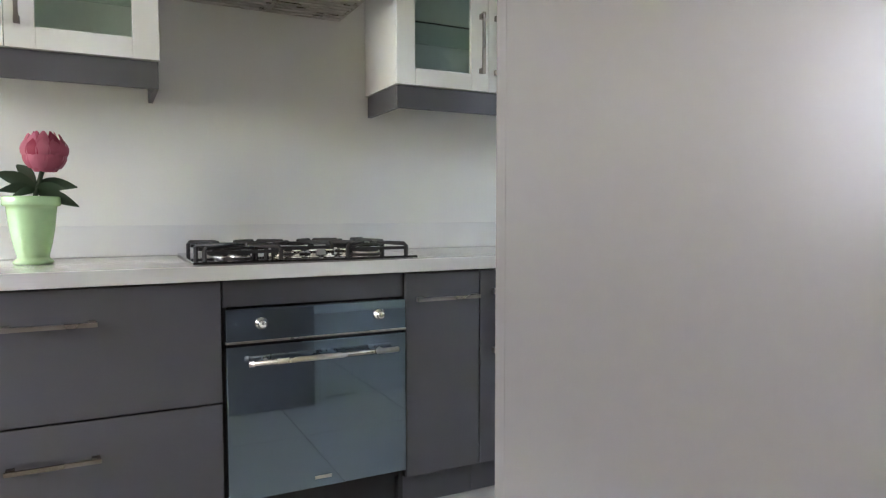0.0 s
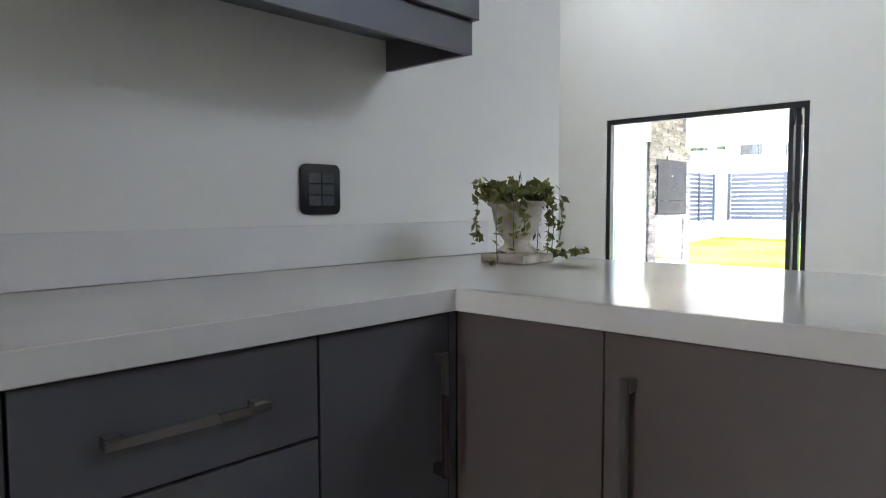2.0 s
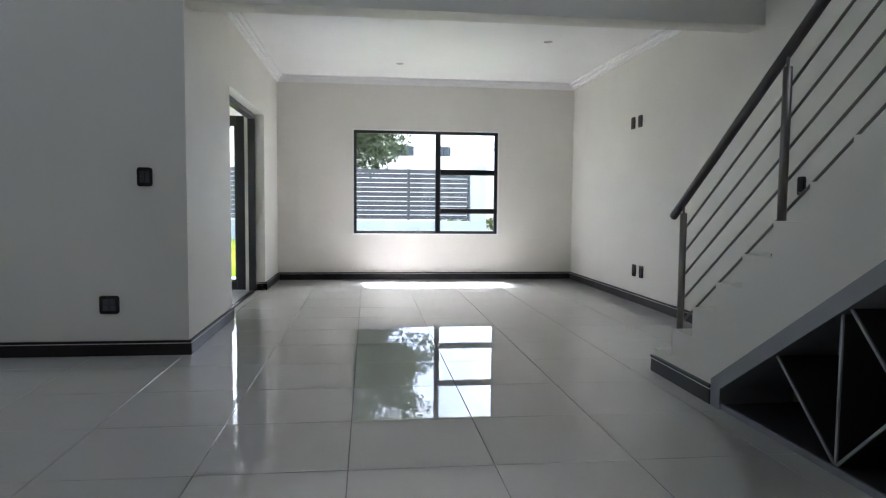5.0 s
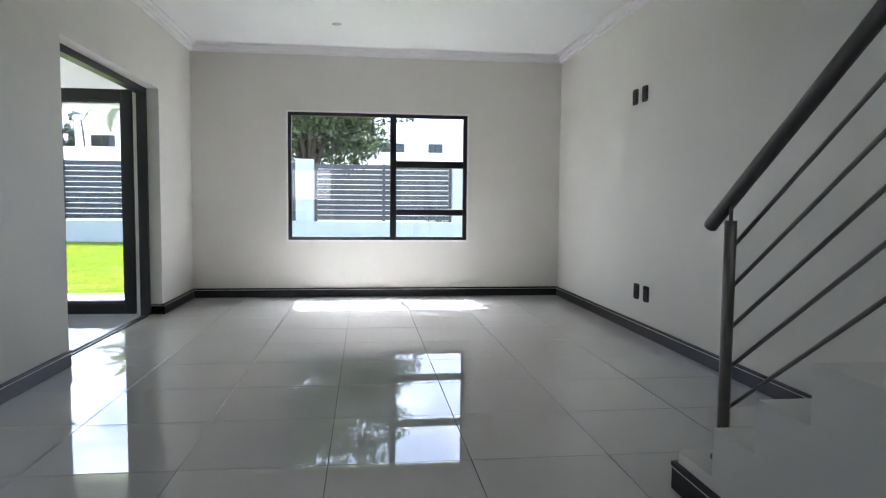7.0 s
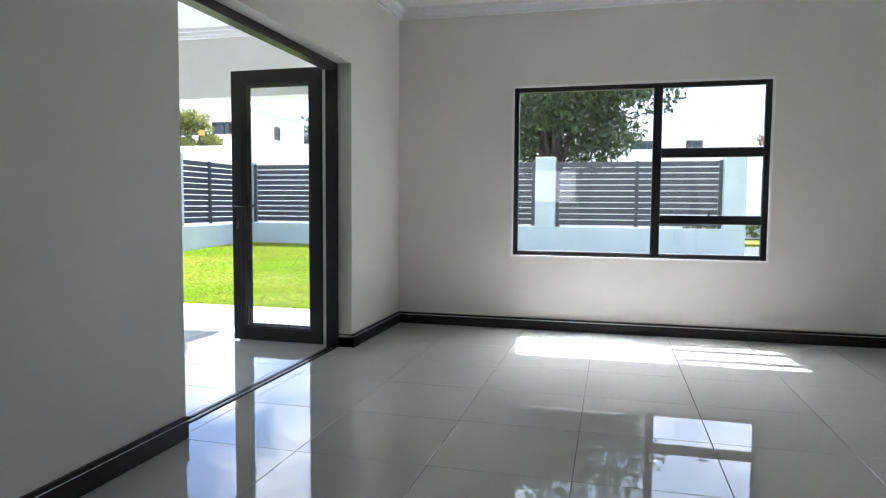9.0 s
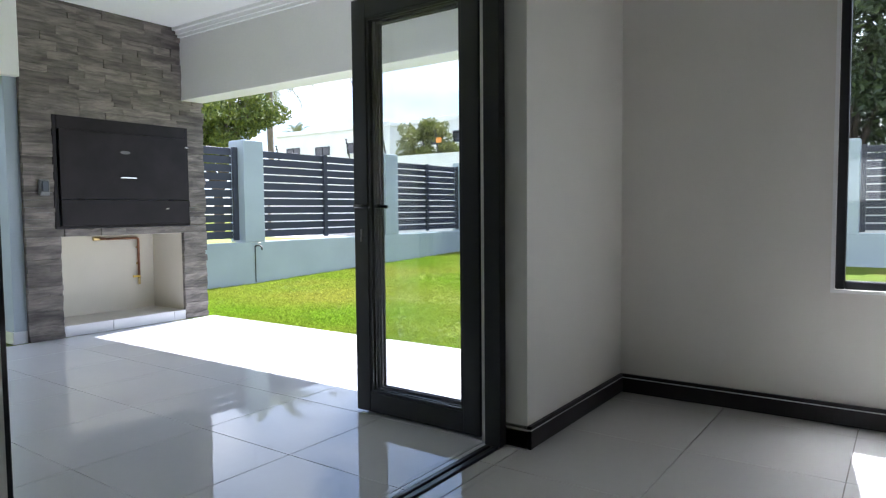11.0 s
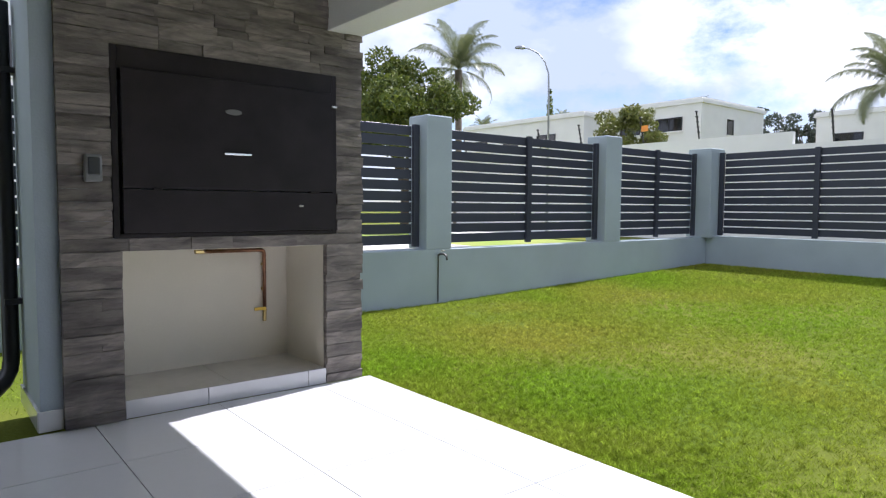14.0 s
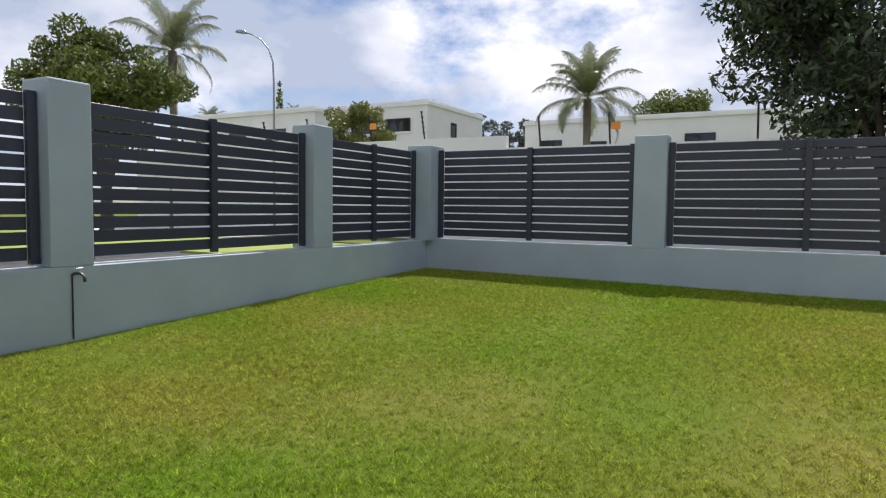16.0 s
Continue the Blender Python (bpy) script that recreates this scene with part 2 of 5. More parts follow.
M_CABW = surface("white_gloss_lacquer", (0.82, 0.82, 0.80), 0.18, var=0.01, bump=0)
M_TOP = surface("pale_quartz", (0.70, 0.69, 0.67), 0.06, var=0.025, scale=5, fine=300, bump=0.01)
M_STEEL = surface("brushed_steel", (0.55, 0.52, 0.48), 0.28, metal=1, var=0.05, scale=8, fine=150, bump=0.03)
M_HANDLE = surface("satin_nickel_handle", (0.30, 0.275, 0.255), 0.28, metal=1, var=0.02, scale=3, fine=40, bump=0.0)
M_RAIL = surface("dark_satin_railing", (0.20, 0.185, 0.17), 0.34, metal=0.9, var=0.04, scale=4, fine=60, bump=0.0)
M_CHROME = surface("chrome", (0.8, 0.78, 0.72), 0.08, metal=1, var=0.02, bump=0)
M_HOB = surface("black_glass", (0.012, 0.012, 0.013), 0.04, bump=0, coat=0.5)
M_IRON = surface("cast_iron", (0.02, 0.02, 0.02), 0.55, fine=300, bump=0.3)
M_OVEN = surface("dark_mirror_glass", (0.22, 0.28, 0.35), 0.02, metal=0.9, var=0.01, bump=0)
M_ALU = surface("black_aluminium", (0.014, 0.014, 0.016), 0.33, var=0.06, fine=200, bump=0.03)
M_PLATE = surface("black_switch_plastic", (0.012, 0.013, 0.016), 0.15, bump=0)
M_PLATEM = surface("grey_switch_rocker", (0.05, 0.055, 0.06), 0.12, bump=0)
M_GLASS = glass("clear_glass")
M_CGLASS = glass("greenish_cabinet_glass", (0.80, 0.93, 0.86))
M_BRAAI = surface("black_painted_steel", (0.024, 0.0195, 0.0215), 0.46, spec=0.18, var=0.16, scale=5, fine=120, bump=0.04)
M_STONE = surface("grey_ledge_stone", (0.238, 0.208, 0.186), 0.85, var=0.22, scale=5, fine=26, bump=1.0, each=0.30,
                  tint=(0.10, 0.088, 0.082), stretch=(1.0, 1.0, 5.0))
M_BADGE = surface("dull_badge_steel", (0.16, 0.155, 0.15), 0.45, metal=0.8, bump=0)
M_NTILE = surface("dusty_cream_niche_tile", (0.55, 0.52, 0.46), 0.35, var=0.06, scale=6, fine=60, bump=0.05)
M_NICHE = surface("cream_niche_plaster", (0.66, 0.62, 0.53), 0.7, var=0.03, bump=0.1)
M_COPPER = surface("old_copper", (0.35, 0.17, 0.10), 0.35, metal=1, var=0.2, scale=20, bump=0.05)
M_BRASS = surface("brass", (0.55, 0.42, 0.18), 0.3, metal=1, var=0.1, bump=0)
M_YELLOW = surface("yellow_lever", (0.75, 0.5, 0.05), 0.4, bump=0)
M_FENCE = surface("charcoal_fence_paint", (0.035, 0.039, 0.060), 0.42, var=0.06, scale=3, fine=120, bump=0.04, each=0.08)
M_SOIL = surface("lawn_soil", (0.085, 0.125, 0.012), 0.9, spec=0.08, var=0.2, scale=0.6, fine=45, bump=0.8, tint=(0.15, 0.135, 0.03))
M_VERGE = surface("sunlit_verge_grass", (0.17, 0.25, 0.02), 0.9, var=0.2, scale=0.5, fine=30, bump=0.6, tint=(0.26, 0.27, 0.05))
M_PIPE = surface("charcoal_downpipe", (0.014, 0.014, 0.017), 0.35, bump=0)
M_JADE = surface("mint_glass", (0.42, 0.62, 0.33), 0.12, var=0.03, scale=6, bump=0, coat=0.4)
M_PETAL = foliage("protea_petal", (0.30, 0.02, 0.06), (0.60, 0.20, 0.28), 0.6)
M_LEAFD = foliage("protea_leaf", (0.035, 0.06, 0.035), (0.09, 0.13, 0.075))
M_IVY = foliage("ivy_leaf", (0.085, 0.10, 0.02), (0.27, 0.27, 0.07))
M_URN = surface("weathered_plaster", (0.55, 0.50, 0.42), 0.85, var=0.12, scale=12, fine=70, bump=0.5, tint=(0.20, 0.17, 0.13))
M_ASPH = surface("asphalt", (0.05, 0.05, 0.052), 0.9, var=0.15, fine=60, bump=0.5)
M_PAVE = surface("pale_concrete_paving", (0.58, 0.56, 0.53), 0.85, var=0.08, fine=40, bump=0.3)
M_BARK = surface("bark", (0.09, 0.07, 0.055), 0.9, var=0.2, scale=6, fine=40, bump=0.9)
M_LAMPW = surface("galvanised_steel", (0.35, 0.36, 0.37), 0.45, metal=0.8, bump=0.05)

# ---- the house: floors, walls, ceilings ----
XA, YB, XW, YS, YK, YD = 9.60, 1.60, 14.145, -2.55, 2.60, 6.00   # dining east, lounge north, window, stair, kitchen, dining north walls
XC, XE = 4.935, -1.60                                            # end of the kitchen wall, kitchen west wall
T = 0.23
H1, H2 = 2.78, 5.30

screed = tagged(part("floor", blocks([(XE - T, YS - T, -0.30, XW + T, YK + T, -0.011), (XC - T, YK + T, -0.30, XA + T, YD + T, -0.011)]),
                     M_GROUT), "polished cream porcelain tile floor with dark thin grout", "floor", kind="structure")
patio_slab = tagged(part("patio_floor", block(XA + T, YB + T, -0.30, 14.60, 6.03, -0.011), M_GROUT),
                    "polished white porcelain patio floor under a roof", "patio", kind="structure")

wall("wall_kitchen", "x", XE, XC, YK, YK + T, -0.01, H2, M_KWALL, label="smooth cream painted kitchen wall")
wall("wall_kitchen_end", "y", YK + T, YD, XC - T, XC, -0.01, H2, M_WALL, label="white painted wall beside the dining area")
wall("wall_dining_north", "x", XC - T, XA, YD, YD + T, -0.01, H2, M_WALL, [(6.1, 8.5, 3.6, 4.8)], "plain white painted dining wall")
wall("wall_dining_east", "y", YB, YD + T, XA, XA + T, -0.01, H2, M_WALL, [(2.86, 4.98, -0.02, 2.05)],
     "white painted wall with an open folding door")
wall("wall_lounge_north", "x", XA + T, XW, YB, YB + T, -0.01, H2, M_WALL, [(11.05, 13.03, -0.02, 2.10)],
     "warm white lounge wall with a folding patio door")
wall("wall_window", "y", YS - T, YB + T, XW, XW + 0.24, -0.01, H2, M_WALL, [(-1.46, 0.565, 0.645, 2.075)],
     "warm white lounge wall with a black framed window")
wall("wall_stair", "x", XE, XW, YS - T, YS, -0.01, H2, M_WALL, [(5.6, 7.6, 3.45, 4.75)], "long white wall behind the staircase")
wall("wall_west", "y", YS - T, YK + T, XE - T, XE, -0.01, H2, M_WALL, [(0.85, 2.25, 1.15, 2.25)], "plain white kitchen end wall")
tagged(part("beam", block(XA, YS, 2.40, XA + T, YB, H2), M_WALL), "white plastered beam over the lounge opening", "beam", kind="structure")
tagged(part("ceiling_lounge", block(XA + T, YS, H1, XW, YB, H1 + 0.2), M_CEIL), "flat white lounge ceiling", "ceiling", kind="structure")
tagged(part("ceiling_kitchen", block(XE, YS, 2.75, XC - T, YK, 2.95), M_CEIL), "flat white kitchen ceiling", "ceiling", kind="structure")
tagged(part("ceiling_dining", block(XE - T, YS - T, H2, XW + 0.3, YD + T, H2 + 0.2), M_CEIL), "high white dining ceiling", "ceiling",
       kind="structure")


def cornice(name, runs):
    """Stepped white cornice: runs of (along, lo, hi, wall place, sign into the room)."""
    bm = bmesh.new()
    steps = ((0.030, 0.085), (0.050, 0.060), (0.085, 0.028))
    for along, lo, hi, at, s in runs:
        z = H1
        for out, drop in steps:
            a, b = sorted((at, at + s * out))
            cell(bm, lo, a, z - drop, hi, b, z + 0.001) if along == "x" else cell(bm, a, lo, z - drop, b, hi, z + 0.001)
    return tagged(part(name, bm, M_CEIL), "stepped white plaster cornice", "cornice", kind="structure")


cornice("trim_lounge_cornice", [("y", YS, YB, XW, -1), ("x", XA + T, XW, YB, -1), ("x", XA + T, XW, YS, 1), ("y", YS, YB, XA + T, 1)])
cornice("trim_patio_cornice", [("x", XA + T, 14.31, YB + T, 1), ("y", YB + T, 6.0, XA + T, 1), ("y", YB + T, 6.0, 14.31, -1)])


def skirting(name, along, lo, hi, at, s):
    """Dark tile skirting with a thin white inlay below its cap."""
    ob = thing(name, ((lo + hi) / 2, at, 0) if along == "x" else (at, (lo + hi) / 2, 0),
               "dark polished skirting tile with a thin white line", "skirting", kind="structure")
    for nm, z0, z1, d, m in (("board", 0.002, 0.082, 0.016, M_SKIRT), ("inlay", 0.0825, 0.0880, 0.0172, M_WHITELINE), ("cap", 0.0885, 0.105, 0.019, M_SKIRT)):
        a, b = sorted((at, at + s * d))
        part(nm, block(lo, a, z0, hi, b, z1, 0.0015, 1) if along == "x" else block(a, lo, z0, b, hi, z1, 0.0015, 1), m, ob)
    return ob


skirting("baseboard_dining_north", "x", XC, XA, YD, -1)
skirting("baseboard_dining_east_a", "y", 4.99, YD, XA, -1)
skirting("baseboard_dining_east_b", "y", YB - 0.019, 2.85, XA, -1)
skirting("baseboard_lounge_north_a", "x", XA, 11.05, YB, -1)
skirting("baseboard_lounge_north_b", "x", 13.03, XW, YB, -1)
skirting("baseboard_window", "y", YS, YB - 0.019, XW, -1)
skirting("baseboard_stair", "x", 8.90, XW, YS, 1)
skirting("baseboard_reveal", "y", YB - 0.019, YB + 0.11, 13.03, 1)

# windows of the unseen sides; the dining and landing ones are added for light
for nm, (x0, y0, z0, x1, y1, z1) in (("window_2", (XE - 0.14, 0.85, 1.15, XE - 0.09, 2.25, 2.25)),
                                     ("added_window_dining", (6.1, YD + 0.09, 3.6, 8.5, YD + 0.14, 4.8)),
                                     ("added_window_landing", (5.6, YS - 0.16, 3.45, 7.6, YS - 0.11, 4.75))):
    w = thing(nm, ((x0 + x1) / 2, (y0 + y1) / 2, z0), "black aluminium window on an unseen side", "window", kind="structure")
    f = 0.05
    if x1 - x0 < 0.1:
        part("window_frame", blocks([(x0, y0, z0, x1, y0 + f, z1), (x0, y1 - f, z0, x1, y1, z1), (x0, y0 + f, z0, x1, y1 - f, z0 + f),
                                     (x0, y0 + f, z1 - f, x1, y1 - f, z1)]), M_ALU, w)
        g = part("pane", block(x0 + 0.02, y0 + f, z0 + f, x0 + 0.026, y1 - f, z1 - f), M_GLASS, w)
    else:
        part("window_frame", blocks([(x0, y0, z0, x0 + f, y1, z1), (x1 - f, y0, z0, x1, y1, z1), (x0 + f, y0, z0, x1 - f, y1, z0 + f),
                                     (x0 + f, y0, z1 - f, x1 - f, y1, z1)]), M_ALU, w)
        g = part("pane", block(x0 + f, y0 + 0.02, z0 + f, x1 - f, y0 + 0.026, z1 - f), M_GLASS, w)
    g.visible_shadow = False

# ---- lounge window ----
win = thing("window_1", (14.19, -0.45, 0.645), "black aluminium lounge window with one large and three small panes", "window", kind="structure")
WX0, WX1, WY0, WY1, WZ0, WZ1 = 14.172, 14.222, -1.46, 0.565, 0.645, 2.075
part("window_frame", blocks([(WX0, WY1 - 0.04, WZ0, WX1, WY1, WZ1), (WX0, WY0, WZ0, WX1, WY0 + 0.045, WZ1), (WX0, WY0 + 0.045, WZ0, WX1, WY1 - 0.04, WZ0 + 0.04),
                             (WX0, WY0 + 0.045, WZ1 - 0.04, WX1, WY1 - 0.04, WZ1)], 0.004), M_ALU, win)
part("mullion", block(WX0 - 0.004, -0.645, WZ0 + 0.002, WX1 + 0.004, -0.575, WZ1 - 0.002, 0.005), M_ALU, win)
part("transom", block(WX0 - 0.003, WY0 + 0.046, 1.472, WX1 + 0.003, -0.646, 1.550, 0.005), M_ALU, win)
part("transom", block(WX0 - 0.003, WY0 + 0.046, 0.930, WX1 + 0.003, -0.646, 1.003, 0.005), M_ALU, win)
for y0, y1, z0, z1 in ((-0.575, 0.525, 0.685, 2.035), (-1.415, -0.645, 1.55, 2.035), (-1.415, -0.645, 1.003, 1.472), (-1.415, -0.645, 0.685, 0.93)):
    part("pane", block(14.194, y0, z0, 14.200, y1, z1), M_GLASS, win).visible_shadow = False
part("catch", blocks([(14.150, -1.03, 1.0, 14.172, -1.01, 1.03), (14.135, -1.075, 1.01, 14.152, -1.01, 1.02)]), M_ALU, win)
# light caught on the plaster edge, drawn as thin strips of whiter paint
part("reveal_glint", blocks([(14.1425, WY0 - 0.016, WZ1, 14.1449, WY1 + 0.016, WZ1 + 0.016), (14.1425, WY0 - 0.016, WZ0 - 0.016, 14.1449, WY1 + 0.016, WZ0),
                            (14.1425, WY0 - 0.016, WZ0, 14.1449, WY0, WZ1), (14.1425, WY1, WZ0, 14.1449, WY1 + 0.016, WZ1)]), M_CEIL, win, "added white strips for the light caught by the opening's plaster edge")
part("window_sill", block(14.20, WY0 - 0.02, 0.60, 14.42, WY1 + 0.02, 0.645, 0.004), M_EXTW, win)


# ---- folding doors ----
def door_leaf(name, hinge, turn, width, height, handle, label):
    """A glazed black leaf standing on its bottom rail; its width runs along local x from the hinge."""
    ob = thing(name, (0, 0, 0), label, "door", "folding door leaves")
    st, d, z0 = 0.095, 0.045, 0.012
    for nm, r in (("stile", (0, -d / 2, z0, st, d / 2, height)), ("stile", (width - st, -d / 2, z0, width, d / 2, height)),
                  ("rail", (st, -d / 2, z0, width - st, d / 2, z0 + 0.10)), ("rail", (st, -d / 2, height - 0.10, width - st, d / 2, height))):
        part(nm, block(*r, 0.004), M_ALU, ob)
    for sgn in (-1, 1):
        y0, y1 = sorted((sgn * 0.010, sgn * (d / 2 - 0.006)))
        part("bead", blocks([(st, y0, z0 + 0.10, st + 0.014, y1, height - 0.10), (width - st - 0.014, y0, z0 + 0.10, width - st, y1, height - 0.10),
                             (st + 0.014, y0, z0 + 0.10, width - st - 0.014, y1, z0 + 0.114), (st + 0.014, y0, height - 0.114, width - st - 0.014, y1, height - 0.10)]), M_ALU, ob)
    part("pane", block(st, -0.003, z0 + 0.10, width - st, 0.003, height - 0.10), M_GLASS, ob).visible_shadow = False
    if handle:
        bm = tube([(width - 0.048, -d / 2, 1.06), (width - 0.048, -d / 2 - 0.045, 1.06), (width - 0.145, -d / 2 - 0.048, 1.055)], 0.009)
        part("handle", tube([(width - 0.048, d / 2, 1.06), (width - 0.048, d / 2 + 0.045, 1.06), (width - 0.145, d / 2 + 0.048, 1.055)], 0.009, bm=bm), M_ALU, ob, smooth=True)
        part("lock", blocks([(width - 0.056, -d / 2 - 0.004, 0.905, width - 0.044, d / 2 + 0.004, 0.945), (width - 0.053, -d / 2 - 0.005, 0.88, width - 0.043, d / 2 + 0.005, 0.905)], 0.002), M_HANDLE, ob,
             "steel lock cylinder")
    for z in (0.10, 1.0, height - 0.2):
        part("hinge", block(-0.012, -d / 2 - 0.012, z, 0.012, -d / 2 + 0.002, z + 0.09, 0.002), M_ALU, ob)
    ob.matrix_basis = pose(*hinge, 0, 0, turn)
    return ob


def door_frame(name, along, lo, hi, near, far, top, label):
    ob = thing(name, ((lo + hi) / 2, (near + far) / 2, 0) if along == "x" else ((near + far) / 2, (lo + hi) / 2, 0), label, "door frame", kind="structure")
    rows = (("jamb", (lo, near, 0.002, lo + 0.05, far, top)), ("jamb", (hi - 0.05, near, 0.002, hi, far, top)),
            ("head", (lo + 0.05, near, top - 0.055, hi - 0.05, far, top)), ("track", (lo + 0.05, near + 0.01, -0.006, hi - 0.05, near + 0.035, 0.006)),
            ("track", (lo + 0.05, far - 0.03, -0.006, hi - 0.05, far - 0.008, 0.006)))
    for nm, (a, n, z0, b, f, z1) in rows:
        part(nm, block(a, n, z0, b, f, z1, 0.003) if along == "x" else block(n, a, z0, f, b, z1, 0.003), M_ALU, ob)
    return ob


door_frame("door_2", "x", 11.05, 13.03, YB + 0.105, YB + 0.185, 2.10, "black aluminium folding door frame to the patio")
door_frame("door_1", "y", 2.86, 4.98, XA + 0.02, XA + 0.10, 2.05, "black aluminium folding door frame in the dining wall")
door_leaf("folding_door_leaf", (13.044, YB + 0.233, 0), 88.9, 0.762, 2.085, True, "black aluminium glazed door leaf folded open to the patio")
door_leaf("folding_door_leaf", (13.128, YB + 0.255, 0), 89.0, 0.745, 2.085, False, "black glazed door leaf folded behind another leaf")
door_leaf("folding_door_leaf", (XA + 0.05, 2.965, 0), 0.6, 0.66, 2.03, False, "black aluminium glazed leaf folded open at the dining door")
door_leaf("folding_door_leaf", (XA + 0.05, 3.030, 0), 0.9, 0.66, 2.03, False, "black aluminium glazed leaf folded open at the dining door")


# ---- switches and sockets ----
def plate(name, at, normal, w, h, label, rows, cols, dark=True):
    """A flush plate with its rockers; normal: the way it faces, +-x or +-y."""
    x, y, z = at
    ob = thing(name, at, label, "socket" if "socket" in name else "switch")
    s = 1 if normal[0] == "+" else -1
    def put(u0, u1, z0, z1, d0, d1, bev):
        if normal[1] == "x":
            return block(x + s * d0, y + u0, z + z0, x + s * d1, y + u1, z + z1, bev)
        return block(x + u0, y + s * d0, z + z0, x + u1, y + s * d1, z + z1, bev)
    c = 0.018
    ring = [(sx * (w / 2 - c) + c * math.cos(t), sz * (h / 2 - c) + c * math.sin(t)) for sx, sz, a in ((1, 1, 0), (-1, 1, 90), (-1, -1, 180), (1, -1, 270))
            for t in (radians(a + 22.5 * k) for k in range(5))]
    bm = prism([((y if normal[1] == "x" else x) + u, z + v) for u, v in ring], (x if normal[1] == "x" else y) + s * 0.0005, (x if normal[1] == "x" else y) + s * 0.010, normal[1])
    part("cover", bm, M_PLATE, ob)
    cw, ch = w * 0.62 / cols, h * 0.62 / rows
    for i in range(cols):
        for j in range(rows):
            u, v = (i - (cols - 1) / 2) * cw * 1.08, (j - (rows - 1) / 2) * ch * 1.08
            part("rocker", put(u - cw / 2, u + cw / 2, v - ch / 2, v + ch / 2, 0.0102, 0.014, 0.0015), M_PLATEM, ob)
    return ob


plate("light_switch", (XA, 1.87, 1.221), "-x", 0.100, 0.128, "black light switch on the dining wall", 1, 2)
plate("wall_socket", (XA, 2.117, 0.353), "-x", 0.128, 0.125, "black low wall socket above the skirting", 2, 2)
plate("wall_socket", (3.761, YK, 1.108), "-y", 0.128, 0.135, "black plug socket above the kitchen counter", 3, 2)
for x in (11.99, 11.80):
    plate("wall_socket", (x, YS, 1.97), "+y", 0.098, 0.13, "black high socket plate for a television", 2, 1)
for x in (11.86, 11.67):
    plate("wall_socket", (x, YS, 0.350), "+y", 0.098, 0.13, "black low socket plate on the lounge wall", 2, 1)
plate("light_switch", (9.10, YS, 1.20), "+y", 0.08, 0.125, "black light switch above the stairs", 1, 2)

for x, y in ((13.14, -0.02), (11.83, -1.52)):
    dl = thing("downlight", (x, y, H1), "small recessed white downlight in the ceiling", "downlight", "lounge downlights")
    part("ring", lathe([(0.045, -0.002), (0.045, -0.006), (0.030, -0.008), (0.030, -0.002)], (x, y, H1)), M_STEEL, dl)
    part("lens", lathe([(0.029, -0.0015), (0.029, -0.003)], (x, y, H1)), M_CABW, dl)

# ---- staircase ----
stair = thing("staircase", (8.0, -2.0, 0), "white plastered staircase with open dark shelving under it", "staircase", kind="structure")
SY, RISE, GO, SX0 = -1.45, 0.168, 0.2365, 8.905
N = 18
steps = [(SX0, 0.0), (SX0, 0.15)]
for k in range(1, N):
    steps += [(SX0 - GO * k, 0.15 + RISE * (k - 1)), (SX0 - GO * k, 0.15 + RISE * k)]
xe, ze = SX0 - GO * (N - 1), 0.15 + RISE * (N - 1)
body = steps + [(xe - 0.6, ze), (xe - 0.6, ze - 0.2), (xe, ze - 0.75), (8.19, 0.14), (8.19, 0.0)]
part("flight", prism(body, YS + 0.002, SY), M_WALL, stair)
slope = (ze - 0.75 - 0.14) / (xe - 8.19)
# wall-coloured edge under the flight; its shade is painted in as grey
part("soffit_shade_band", prism([(8.19, 0.002), (8.19, 0.142), (5.6, 0.142 + slope * (5.6 - 8.19)), (5.6, 0.052 + slope * (5.6 - 8.19)), (8.10, 0.052 + slope * (8.10 - 8.19)), (8.10, 0.002)],
                          SY - 0.4, SY + 0.012), surface("shaded_stair_grey", (0.30, 0.31, 0.33), 0.5), stair, "edge under the flight, its shade put into the grey colour")
part("stair_skirting", blocks([(SX0 - GO * (k + 1) + 0.001, YS + 0.003, 0.15 + RISE * k + 0.001, SX0 - GO * k, YS + 0.018, 0.15 + RISE * k + 0.10) for k in range(N - 1)]), M_SKIRT, stair, "dark stepped skirting tiles on the stair wall")
for nm, z0, z1, d, m in (("board", 0.002, 0.082, 0.016, M_SKIRT), ("inlay", 0.0825, 0.0880, 0.0172, M_WHITELINE), ("cap", 0.0885, 0.105, 0.019, M_SKIRT)):
    part(nm, blocks([(8.195, SY, z0, SX0 + d, SY + d, z1), (SX0, YS + 0.02, z0, SX0 + d, SY, z1)]), m, stair)

rack = thing("under_stair_shelving", (7.2, -1.7, 0), "dark under-stair wine shelving with crossed pale-edged boards", "shelving")
part("back", prism([(8.09, 0.031), (8.09, 0.052 + slope * (8.09 - 8.19)), (5.6, 0.052 + slope * (5.6 - 8.19)), (5.6, 0.031)], -1.96, -1.941), M_CABD, rack)
part("plinth", block(5.6, SY - 0.012, 0.002, 8.10, SY + 0.004, 0.034, 0.003), surface("grey_shelf_plinth", (0.20, 0.20, 0.22), 0.4), rack)
part("base_board", block(5.6, SY - 0.49, 0.002, 8.10, SY - 0.0125, 0.030, 0.002), M_CABD, rack)
M_EDGE = surface("pale_board_edge", (0.30, 0.30, 0.31), 0.5)
